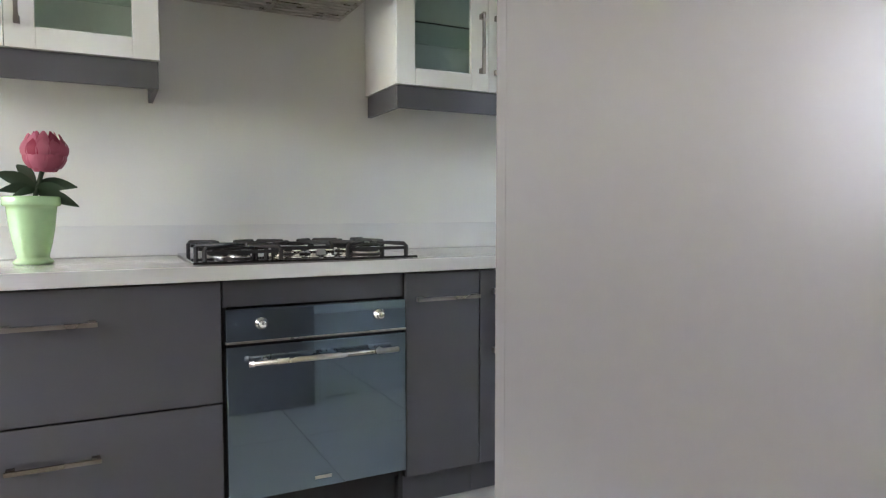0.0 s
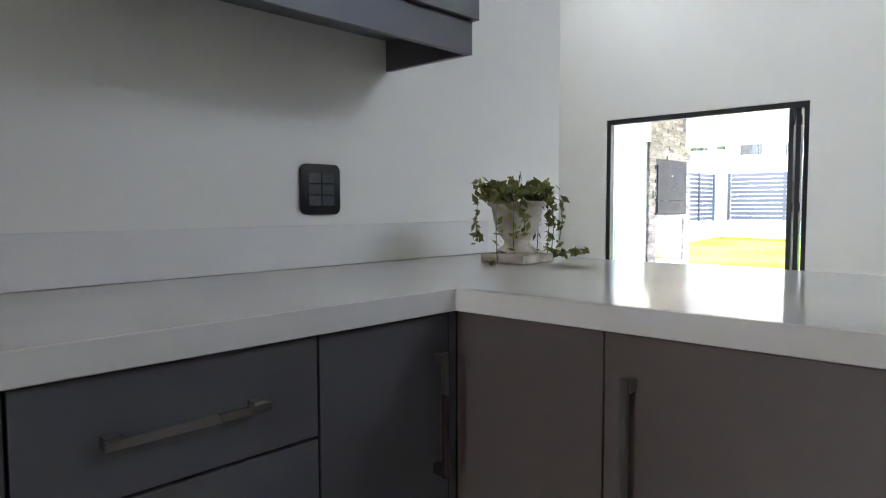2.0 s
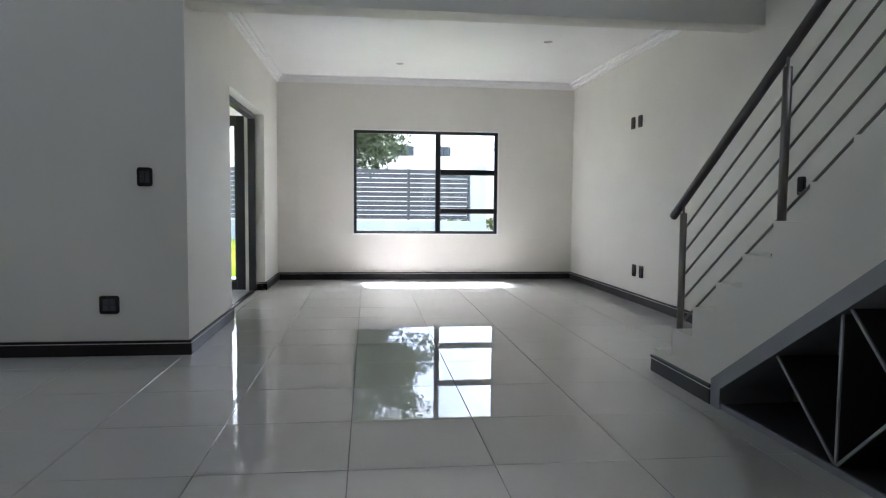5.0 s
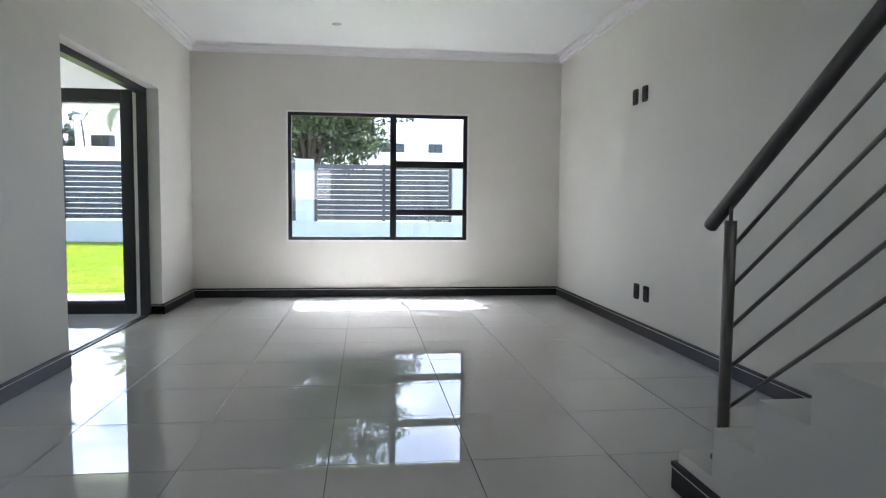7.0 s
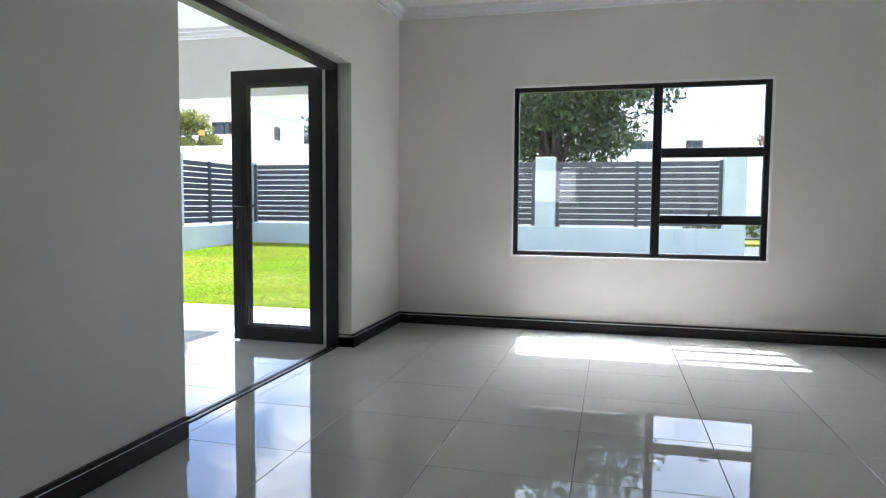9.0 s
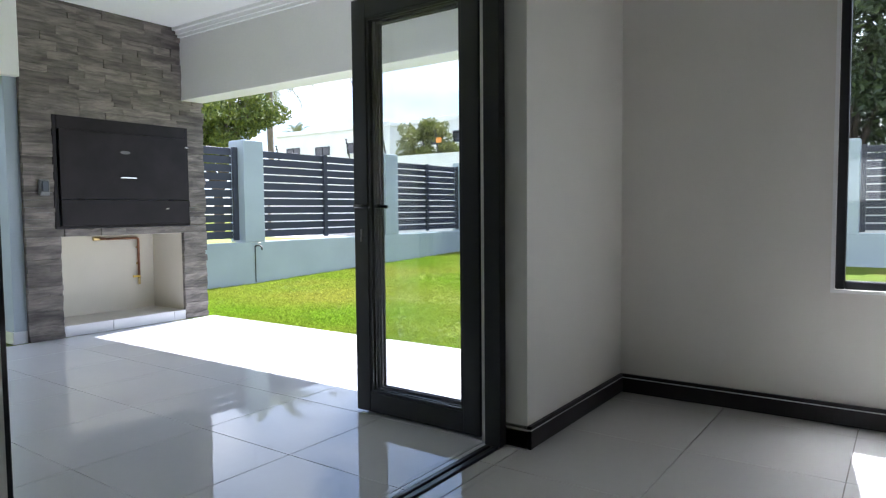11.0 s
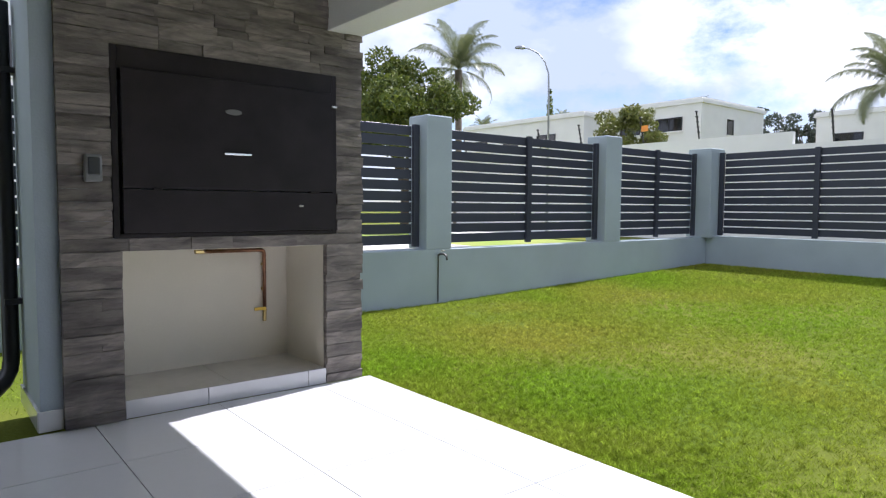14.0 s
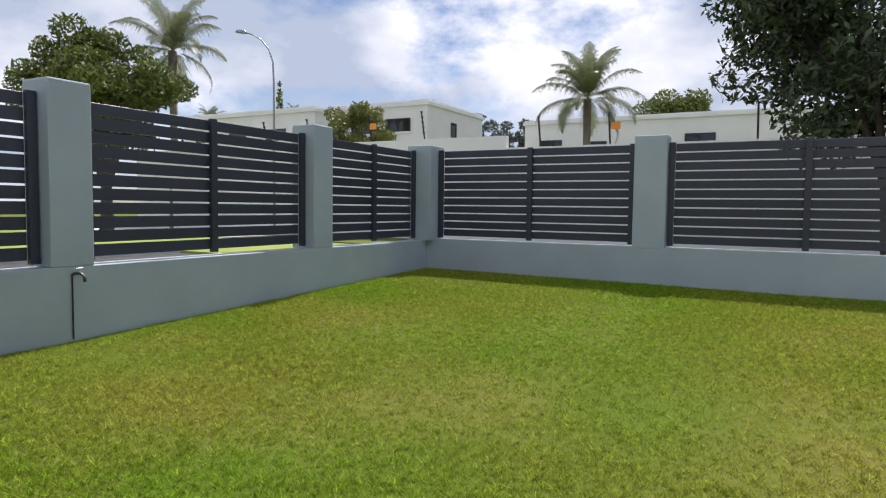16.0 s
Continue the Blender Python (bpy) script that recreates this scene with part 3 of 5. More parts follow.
def board(x0, z0, x1, z1):
    """A sloping shelf board with a pale front edge."""
    d = Vector((x1 - x0, z1 - z0)).normalized() * 0.0065
    o = [(x0 - d.y, z0 + d.x), (x1 - d.y, z1 + d.x), (x1 + d.y, z1 - d.x), (x0 + d.y, z0 - d.x)]
    b = part("board", prism(o, -1.935, SY - 0.02), M_CABD, rack)
    part("edge", prism(o, SY - 0.02, SY - 0.012), M_EDGE, b)
for r in ((7.70, 0.40, 7.29, 0.038), (7.280, 0.032, 7.280, 0.70), (7.27, 0.70, 6.63, 0.038), (7.27, 0.038, 6.45, 0.88), (6.615, 0.032, 6.615, 1.15), (6.60, 1.15, 5.75, 0.30), (6.60, 0.038, 5.75, 0.90)):
    board(*r)

# balustrade
rail = thing("stair_railing", (8.8, SY - 0.12, 0.15), "dark satin steel stair railing with a dark round handrail", "railing")
RY = SY - 0.12
def rz(x):
    return 0.997 + (8.94 - x) * 0.715
part("handrail", tube([(8.95, RY, rz(8.95) - 0.002), (8.94, RY, rz(8.94)), (5.2, RY, rz(5.2))], 0.026, 16), surface("dark_bronze_rail", (0.15, 0.14, 0.138), 0.3, metal=0.7), rail, "dark round handrail", True)
for x, zb in ((8.815, 0.15), (7.845, 0.822), (6.875, 1.494), (5.905, 2.166)):
    p = part("post", tube([(x, RY, zb), (x, RY, rz(x) - 0.075)], 0.021, 14), M_RAIL, rail, smooth=True)
    part("flange", lathe([(0.04, 0.001), (0.04, 0.008), (0.022, 0.012)], (x, RY, zb)), M_RAIL, p)
    part("pin", tube([(x, RY, rz(x) - 0.076), (x, RY, rz(x) - 0.02)], 0.007, 8), M_RAIL, p)
for i in range(5):
    dz = -0.150 - 0.148 * i
    part("bar", tube([(8.845, RY - 0.026, rz(8.845) + dz), (5.2, RY - 0.026, rz(5.2) + dz)], 0.0075, 8), M_RAIL, rail, smooth=True)

# ---- kitchen ----
FY, PX, CT = 2.02, 3.667, 0.90      # cabinet front, peninsula front, counter top


def bar_handle(c, along, length, out, parent, name="handle"):
    """A square bow handle on two feet; c: its middle on the front, out: the way it stands off."""
    x, y, z = c
    o = Vector(out)
    a = Vector({"x": (1, 0, 0), "y": (0, 1, 0), "z": (0, 0, 1)}[along])
    bm = bmesh.new()
    def bar(p, q, r):
        lo = [min(p[i], q[i]) - r[i] for i in range(3)]
        hi = [max(p[i], q[i]) + r[i] for i in range(3)]
        cell(bm, *lo, *hi)
    m = Vector(c)
    e0, e1 = m - a * length / 2, m + a * length / 2
    side = Vector((1, 1, 1)) - a - Vector([abs(v) for v in o])
    bar(e0 + o * 0.026, e1 + o * 0.026, a * 0.006 + side * 0.006 + Vector([abs(v) for v in o]) * 0.004)
    for e in (e0 + a * 0.008, e1 - a * 0.008):
        bar(e + o * 0.0005, e + o * 0.0215, a * 0.010 + side * 0.008)
    return part(name, bm, M_HANDLE, parent, "brushed steel bar handle")


def base_unit(name, x0, x1, label, fronts):
    """A base cabinet on its plinth; fronts: (x0, x1, z0, z1, handle axis, handle place, length)."""
    ob = thing(name, ((x0 + x1) / 2, 2.3, 0), label, "cabinet", "base cabinets")
    part("carcass", blocks([(x0 + 0.001, FY + 0.022, 0.125, x1 - 0.001, YK - 0.003, 0.853)]), M_CABD, ob)
    part("plinth", block(x0 + 0.001, FY + 0.06, 0.002, x1 - 0.001, FY + 0.075, 0.124), M_CAB, ob)
    for nm, a, b, z0, z1, ax, hx, hz, ln in fronts:
        d = part(nm, block(a + 0.0025, FY, z0 + 0.0015, b - 0.0025, FY + 0.02, z1 - 0.0015, 0.0012, 1), M_CAB, ob)
        if ax:
            bar_handle((hx, FY, hz), ax, ln, (0, -1, 0), d)
    return ob


base_unit("drawer_cabinet", 0.775, 1.675, "grey satin deep drawer cabinet with steel bar handles",
          [("drawer", 0.775, 1.675, 0.478, 0.851, "x", 1.225, 0.75, 0.22), ("drawer", 0.775, 1.675, 0.128, 0.475, "x", 1.225, 0.365, 0.22)])
base_unit("corner_cabinet", -0.30, 0.775, "grey satin base cabinet beside the deep drawers",
          [("door", 0.24, 0.775, 0.128, 0.851, "z", 0.30, 0.66, 0.23), ("door", -0.30, 0.24, 0.128, 0.851, "z", 0.18, 0.66, 0.23)])
base_unit("pull_out_cabinet", 2.284, 2.580, "narrow grey pull-out cabinet beside the oven", [("door", 2.284, 2.580, 0.128, 0.851, "x", 2.445, 0.757, 0.235)])
base_unit("base_cabinet", 2.580, 2.884, "narrow grey base cabinet with a vertical handle", [("door", 2.580, 2.884, 0.128, 0.851, "z", 2.640, 0.66, 0.235)])
base_unit("drawer_cabinet", 2.884, 3.326, "grey cabinet with four equal drawers",
          [("drawer", 2.884, 3.326, z0, z1, "x", 3.10, (z0 + z1) / 2 - 0.003, 0.225) for z0, z1 in ((0.128, 0.310), (0.313, 0.494), (0.497, 0.678), (0.681, 0.851))])
base_unit("base_cabinet", 3.326, 3.645, "grey corner base cabinet with a vertical handle", [("door", 3.326, 3.645, 0.128, 0.851, "z", 3.605, 0.655, 0.235)])

# oven in its housing
ov = thing("built_in_oven", (1.98, 2.3, 0), "built-in oven with a dark mirror glass front", "oven")
part("housing", blocks([(1.676, FY + 0.03, 0.002, 1.692, YK - 0.003, 0.853), (2.268, FY + 0.03, 0.002, 2.283, YK - 0.003, 0.853), (1.692, FY + 0.06, 0.002, 2.268, FY + 0.075, 0.124),
                        (1.692, FY + 0.035, 0.125, 2.268, YK - 0.003, 0.155)]), M_CABD, ov)
part("filler_panel", block(1.680, FY + 0.018, 0.768, 2.281, FY + 0.036, 0.853, 0.001, 1), M_CAB, ov)
part("body", block(1.70, FY + 0.02, 0.158, 2.26, 2.52, 0.755), M_CABD, ov)
cp = part("control_panel", block(1.684, FY - 0.012, 0.662, 2.280, FY + 0.012, 0.763, 0.003), M_OVEN, ov, "dark mirror glass control panel")
part("trim", block(1.684, FY - 0.014, 0.657, 2.280, FY + 0.004, 0.664, 0.001, 1), M_STEEL, cp)
for x in (1.790, 2.180):
    k = part("knob", lathe([(0.019, 0.0), (0.019, 0.006), (0.013, 0.008), (0.0125, 0.024), (0.010, 0.027)], (0, 0, 0), 20), M_CHROME, ov, "round chrome knob", True)
    k.matrix_basis = Matrix.Translation(Vector((x, FY - 0.012, 0.717)) - ORIGIN[ov]) @ pose(0, 0, 0, 90, 0, 0) @ Matrix.Translation(ORIGIN[ov])
od = part("oven_door", block(1.684, FY - 0.012, 0.162, 2.280, FY + 0.012, 0.648, 0.003), M_OVEN, ov, "dark mirror glass oven door")
bm = tube([(1.745, FY - 0.050, 0.600), (2.235, FY - 0.050, 0.600)], 0.009, 12)
for x in (1.80, 2.18):
    tube([(x, FY - 0.012, 0.600), (x, FY - 0.050, 0.600)], 0.007, 10, bm)
part("handle", bm, M_STEEL, od, "brushed steel bar handle", True)
part("badge", block(1.955, FY - 0.0145, 0.190, 2.010, FY - 0.0122, 0.200), M_STEEL, od)

# gas hob
hob = thing("gas_hob", (1.98, 2.30, CT), "black glass gas hob with cast iron pan supports", "hob")
part("glass_plate", block(1.600, 2.055, CT + 0.0005, 2.347, 2.555, CT + 0.009, 0.003), M_HOB, hob)
for x, y, r in ((1.755, 2.42, 0.05), (1.755, 2.17, 0.036), (1.985, 2.36, 0.065), (2.205, 2.42, 0.036), (2.205, 2.20, 0.046)):
    b = part("burner", lathe([(r * 1.25, 0.0092), (r * 1.25, 0.013), (r, 0.015), (r, 0.026), (r * 0.9, 0.028), (r * 0.9, 0.033), (r * 0.5, 0.035)], (x, y, CT)), M_IRON, hob, smooth=False)
    part("collar", lathe([(r * 1.02, 0.014), (r * 1.02, 0.020), (r * 0.98, 0.020), (r * 0.98, 0.014)], (x, y, CT)), M_STEEL, b)
for gx0, gx1, gy0, gy1 in ((1.635, 1.870, 2.305, 2.53), (1.635, 1.870, 2.075, 2.295), (1.880, 2.090, 2.235, 2.53), (2.100, 2.315, 2.32, 2.53), (2.100, 2.315, 2.085, 2.31)):
    zt, w = CT + 0.056, 0.0055
    cx, cy = (gx0 + gx1) / 2, (gy0 + gy1) / 2
    grid = part("pan_support", tube([(cx + 0.052 * math.cos(t * 0.5236), cy + 0.052 * math.sin(t * 0.5236), zt - 0.012) for t in range(13)], 0.005, 5), M_IRON, hob, "cast iron pan support")
    for fx in (gx0, gx1):
        for fy in (gy0, gy1):
            part("arm", tube([(fx, fy, CT + 0.0092), (fx, fy, zt - 0.014), (fx + (cx - fx) * 0.05, fy + (cy - fy) * 0.05, zt - 0.006), (fx + (cx - fx) * 0.72, fy + (cy - fy) * 0.72, zt - 0.003)],
                             [0.0075, 0.0075, 0.0075, 0.006], 6), M_IRON, grid)
    for y in (gy0, gy1):
        part("bar", block(gx0 + 0.008, y - w, CT + 0.030, gx1 - 0.008, y + w, CT + 0.041, 0.001, 1), M_IRON, grid)
for i in range(5):
    part("knob", lathe([(0.020, 0.0092), (0.020, 0.013), (0.010, 0.015), (0.009, 0.028), (0.0145, 0.030), (0.0145, 0.036)], (1.872 + 0.056 * i, 2.105, CT), 18), M_CHROME, hob, "chrome hob knob", True)

# peninsula
pen = thing("peninsula_cabinet", (4.0, 1.6, 0), "grey satin peninsula base cabinet with vertical handles, doors tinted for warm light", "cabinet", "base cabinets")
part("carcass", block(PX + 0.022, 1.25, 0.125, 4.22, FY - 0.002, 0.853), M_CABD, pen)
part("plinth", block(PX + 0.06, 1.26, 0.002, 4.17, FY - 0.002, 0.124), M_CAB, pen)
part("end_panel", block(PX + 0.001, 1.228, 0.002, 4.235, 1.248, 0.853, 0.001, 1), M_CAB, pen)
part("back_panel", block(4.222, 1.249, 0.002, 4.240, YK - 0.003, 0.853, 0.001, 1), M_CAB, pen)
for y0, y1, hy in ((1.689, 2.018, None), (1.250, 1.686, 1.636)):
    d = part("door", block(PX, y0, 0.128, PX + 0.02, y1, 0.851, 0.0012, 1), M_CAB_WARMLIT, pen)
    if hy:
        bar_handle((PX, hy, 0.66), "z", 0.235, (-1, 0, 0), d)
part("corner_filler", block(3.6465, FY + 0.001, 0.128, 3.6665, FY + 0.021, 0.851), M_CAB, pen)
part("corner_box", block(3.67, FY + 0.002, 0.125, 4.22, YK - 0.003, 0.853), M_CABD, pen)

top_bm = bmesh.new()
outline = [(-0.32, 2.0), (3.642, 2.0), (3.655, 1.182), (4.470, 1.178), (4.470, YK - 0.0005), (-0.32, YK - 0.0005)]
vs = [top_bm.verts.new((x, y, CT - 0.045)) for x, y in outline]
f = top_bm.faces.new(vs)
ex = bmesh.ops.extrude_face_region(top_bm, geom=[f])
bmesh.ops.translate(top_bm, vec=(0, 0, 0.045), verts=[v for v in ex["geom"] if isinstance(v, bmesh.types.BMVert)])
bmesh.ops.recalc_face_normals(top_bm, faces=top_bm.faces[:])
bmesh.ops.bevel(top_bm, geom=[e for e in top_bm.edges], offset=0.0015, segments=1, affect="EDGES")
worktop = thing("worktop", (3.0, 2.3, CT - 0.045), "pale polished quartz worktop turning into a peninsula", "worktop")
part("slab", top_bm, M_TOP, worktop)
part("upstand", block(-0.32, YK - 0.020, CT + 0.001, 4.46, YK - 0.0008, CT + 0.112, 0.002), M_TOP, worktop)


# wall cabinets
def wall_unit(name, x0, x1, label, glazed):
    z0, z1, y0 = 1.545, 2.28, 2.262
    m = M_CABW if glazed else M_CAB
    ob = thing(name, ((x0 + x1) / 2, 2.45, z0), label, "wall cabinet", "wall cabinets")
    part("carcass", blocks([(x0, y0 + 0.022, z0, x0 + 0.018, YK - 0.002, z1), (x1 - 0.018, y0 + 0.022, z0, x1, YK - 0.002, z1), (x0 + 0.018, y0 + 0.022, z0, x1 - 0.018, YK - 0.002, z0 + 0.018),
                            (x0 + 0.018, y0 + 0.022, z1 - 0.018, x1 - 0.018, YK - 0.002, z1), (x0 + 0.018, YK - 0.012, z0 + 0.018, x1 - 0.018, YK - 0.002, z1 - 0.018)]), m, ob)
    mid = (x0 + x1) / 2
    for a, b, hx in ((x0, mid - 0.001, mid - 0.035), (mid + 0.001, x1, mid + 0.035)):
        if glazed:
            f = 0.078
            d = part("door", blocks([(a, y0, z0, a + f, y0 + 0.02, z1), (b - f, y0, z0, b, y0 + 0.02, z1), (a + f, y0, z0, b - f, y0 + 0.02, z0 + 0.065), (a + f, y0, z1 - f, b - f, y0 + 0.02, z1)], 0.0015), m, ob)
            part("pane", block(a + f, y0 + 0.008, z0 + 0.065, b - f, y0 + 0.012, z1 - f), M_CGLASS, d, "greenish glass pane").visible_shadow = False
        else:
            d = part("door", block(a, y0, z0, b, y0 + 0.02, z1, 0.0012, 1), m, ob)
        bar_handle((hx, y0, z0 + 0.185), "z", 0.23, (0, -1, 0), d)
    if glazed:
        for z in (1.79, 2.03):
            part("shelf", block(x0 + 0.02, y0 + 0.03, z, x1 - 0.02, YK - 0.014, z + 0.006), M_CGLASS, ob, "glass shelf").visible_shadow = False
    return ob


wall_unit("glazed_wall_cabinet", 2.356, 3.160, "white wall cabinet with two glazed doors", True)
wall_unit("wall_cabinet", 3.162, 4.032, "grey satin wall cabinet with two doors", False)
wall_unit("glazed_wall_cabinet", 0.698, 1.536, "white wall cabinet with frosted glazed doors", True)
for nm, x0, x1 in (("pelmet", 2.366, 4.022), ("pelmet", 0.698, 1.532)):
    p = thing(nm, ((x0 + x1) / 2, 2.4, 1.457), "grey light pelmet under the wall cabinets", "pelmet")
    part("front", block(x0, 2.278, 1.457, x1, 2.294, 1.5435, 0.001, 1), M_CAB, p)
    part("side", block(x0, 2.2945, 1.457, x0 + 0.016, YK - 0.002, 1.5435, 0.001, 1), M_CAB, p)
    part("side", block(x1 - 0.016, 2.2945, 1.457, x1, YK - 0.002, 1.5435, 0.001, 1), M_CAB, p)
    part("strip_light", block(x0 + 0.35, 2.32, 1.527, x1 - 0.12, 2.36, 1.5435, 0.003), M_CABW, p, "slim white strip light")

hood = thing("extractor_hood", (1.95, 2.4, 1.83), "stainless steel chimney extractor hood over the hob", "extractor hood")
part("canopy", prism([(2.10, 1.842), (2.10, 1.90), (2.36, 2.02), (YK - 0.003, 2.02), (YK - 0.003, 1.842)], 1.645, 2.245, "x"), M_STEEL, hood)
part("chimney", block(1.80, 2.36, 2.021, 2.09, YK - 0.003, 2.745, 0.002), M_STEEL, hood)
for x0, x1 in ((1.66, 1.94), (1.95, 2.23)):
    grease = part("filter", block(x0, 2.126, 1.8385, x1, 2.556, 1.8415), M_STEEL, hood, "slatted grease filter")
    for i in range(12):
        part("slat", block(x0 + 0.004, 2.13 + 0.036 * i, 1.832, x1 - 0.004, 2.155 + 0.036 * i, 1.8383, 0.001, 1), M_STEEL, grease)

tall = thing("tall_cupboard", (2.1, 0.1, 0), "tall mushroom-grey gloss cupboard end", "cupboard")
part("carcass", block(1.765, -1.35, 0.10, 2.36, 0.565, 2.35), M_TALL, tall)
part("plinth", block(1.80, -1.34, 0.002, 2.33, 0.52, 0.099), M_CAB, tall)
part("side_panel", block(1.765, 0.5655, 0.002, 2.36, 0.585, 2.35), M_TALL, tall)

# ---- patio ----
tagged(part("patio_ceiling", block(XA + T, YB + T, H1 + 0.0, 14.31, 6.0, H1 + 0.2), M_CEIL), "white patio ceiling", "ceiling", kind="structure")
tagged(part("patio_beam_east", block(14.31, YB + T, 2.112, 14.545, 6.235, 3.1, 0.006), M_EXTW), "white plastered patio roof beam", "beam", kind="structure")
tagged(part("patio_beam_north", block(XA + T, 6.0, 2.112, 12.90, 6.235, 3.1, 0.006), M_EXTW), "white plastered patio roof beam", "beam", kind="structure")
tagged(part("patio_roof", block(XA + T, YB + T, 3.1, 14.75, 6.45, 3.25), M_EXTW), "flat concrete patio roof", "roof", kind="structure")

BX0, BX1, BY0, BY1, BZ = 12.895, 14.545, 6.022, 6.68, 3.09
NX0, NX1, NZ0, NZ1 = 13.163, 14.292, 0.095, 0.845
SX1, SX2, SZ0, SZ1 = 13.125, 14.360, 0.912, 1.850
br = thing("built_in_barbecue", (13.7, 6.3, 0), "built-in barbecue chimney clad in grey ledge stone", "barbecue")
for r in ((12.80, BY0 + 0.035, 0, NX0 - 0.008, BY1, NZ1), (NX1 + 0.008, BY0 + 0.035, 0, 14.50, BY1, NZ1), (NX0 - 0.008, BY0 + 0.035, 0, NX1 + 0.008, BY1, 0.03), (NX0 - 0.008, 6.60, 0.03, NX1 + 0.008, BY1, NZ1),
          (12.80, BY0 + 0.035, NZ1, 14.50, BY1, SZ0), (12.80, BY0 + 0.035, SZ0, SX1 + 0.01, BY1, SZ1), (SX2 - 0.01, BY0 + 0.035, SZ0, 14.50, BY1, SZ1), (SX1 + 0.01, 6.60, SZ0, SX2 - 0.01, BY1, SZ1),
          (12.80, BY0 + 0.035, SZ1, 14.50, BY1, 3.09)):
    part("chimney_body", block(*r), M_EXTG, br, "blue-grey painted chimney masonry")
for nm, r in (("niche_side", (NX0 - 0.007, BY0 + 0.03, 0.031, NX0, 6.595, NZ1)), ("niche_side", (NX1, BY0 + 0.03, 0.031, NX1 + 0.007, 6.595, NZ1)),
              ("niche_back", (NX0, 6.56, 0.031, NX1, 6.595, NZ1)), ("niche_top", (NX0, BY0 + 0.036, NZ1 - 0.006, NX1, 6.56, NZ1))):
    part(nm, block(*r), M_NICHE, br, "cream plaster of the wood niche")
for x0, x1 in ((NX0, 13.72), (13.724, NX1)):
    part("niche_tile", block(x0, BY0 + 0.012, 0.031, x1, 6.558, 0.092, 0.002), M_NTILE, br, "white porcelain niche tile")
for x0, x1 in ((NX0 + 0.001, 13.575), (13.579, 14.17), (14.174, NX1 - 0.001)):
    part("kick_tile", block(x0, BY0 - 0.002, 0.002, x1, BY0 + 0.011, 0.094, 0.002), M_PTILE, br, "white porcelain kick tile")
part("base_tile", block(12.788, BY0 + 0.020, 0.002, 12.892, BY0 + 0.034, 0.10, 0.002), M_PTILE, br)
part("base_tile", block(12.786, BY0 + 0.034, 0.002, 12.799, BY1, 0.10, 0.002), M_PTILE, br)

# steel fire box front
fb = part("fire_box_frame", blocks([(SX1, BY0 - 0.012, SZ0, SX1 + 0.03, BY0 + 0.30, SZ1), (SX2 - 0.03, BY0 - 0.012, SZ0, SX2, BY0 + 0.30, SZ1), (SX1 + 0.03, BY0 - 0.012, SZ1 - 0.115, SX2 - 0.03, BY0 + 0.30, SZ1),
                                    (SX1 + 0.03, BY0 - 0.012, SZ0, SX2 - 0.03, BY0 + 0.30, SZ0 + 0.022)], 0.002), M_BRAAI, br, "black steel barbecue surround")
d1 = part("upper_door", block(SX1 + 0.042, BY0 - 0.030, 1.158, SX2 - 0.034, BY0 - 0.014, SZ1 - 0.110, 0.003), M_BRAAI, br, "black steel sliding door")
d2 = part("lower_door", block(SX1 + 0.042, BY0 - 0.034, SZ0 + 0.024, SX2 - 0.034, BY0 - 0.016, 1.154, 0.003), M_BRAAI, br, "black steel flap")
part("door_handle", block(13.665, BY0 - 0.052, 1.345, 13.815, BY0 - 0.0305, 1.357, 0.002), M_CHROME, d1, "slim chrome handle")
bd = lathe([(0.045, 0.0), (0.045, 0.003), (0.040, 0.004)], (0, 0, 0), 24)
bmesh.ops.scale(bd, verts=bd.verts, vec=(1.0, 0.34, 1.0))
bmesh.ops.rotate(bd, verts=bd.verts, cent=(0, 0, 0), matrix=Matrix.Rotation(radians(90), 3, "X"))
bmesh.ops.translate(bd, verts=bd.verts, vec=(13.725, BY0 - 0.0305, 1.575))
part("badge", bd, M_BADGE, d1, "plain oval steel badge")
for x in (13.33, 14.20):
    part("hinge", block(x - 0.025, BY0 - 0.040, 1.150, x + 0.025, BY0 - 0.030, 1.162, 0.002), M_BRAAI, d2)
part("latch", block(14.10, BY0 - 0.046, 1.07, 14.125, BY0 - 0.034, 1.082, 0.002), M_STEEL, d2)
part("stop", block(SX2 - 0.045, BY0 - 0.045, 1.655, SX2 - 0.012, BY0 - 0.031, 1.667, 0.002), M_STEEL, d1)

# isolator and gas pipe
iso = thing("outdoor_isolator", (13.035, BY0 - 0.002, 1.25), "grey weatherproof isolator box on the stone", "isolator")
part("box", block(13.000, BY0 - 0.050, 1.185, 13.075, BY0 - 0.001, 1.315, 0.008), surface("grey_isolator", (0.20, 0.20, 0.21), 0.4), iso)
part("cover", block(13.012, BY0 - 0.062, 1.215, 13.063, BY0 - 0.050, 1.300, 0.005), M_PLATEM, iso)
gp = thing("gas_pipe", (14.0, 6.54, 0.5), "copper gas pipe with a yellow lever valve in the niche", "gas pipe")
gy = 6.535
part("pipe", tube([(13.745, gy - 0.10, 0.80), (13.745, gy, 0.80), (13.745, gy, 0.795), (14.105, gy, 0.792), (14.120, gy, 0.785), (14.125, gy, 0.77), (14.125, gy, 0.42)], 0.012, 10), M_COPPER, gp, smooth=True)
part("cap", tube([(13.685, gy, 0.80), (13.755, gy, 0.80)], 0.019, 10), M_BRASS, gp)
part("bracket", tube([(13.745, gy, 0.80), (13.745, gy, 0.843)], 0.007, 8), M_BRASS, gp)
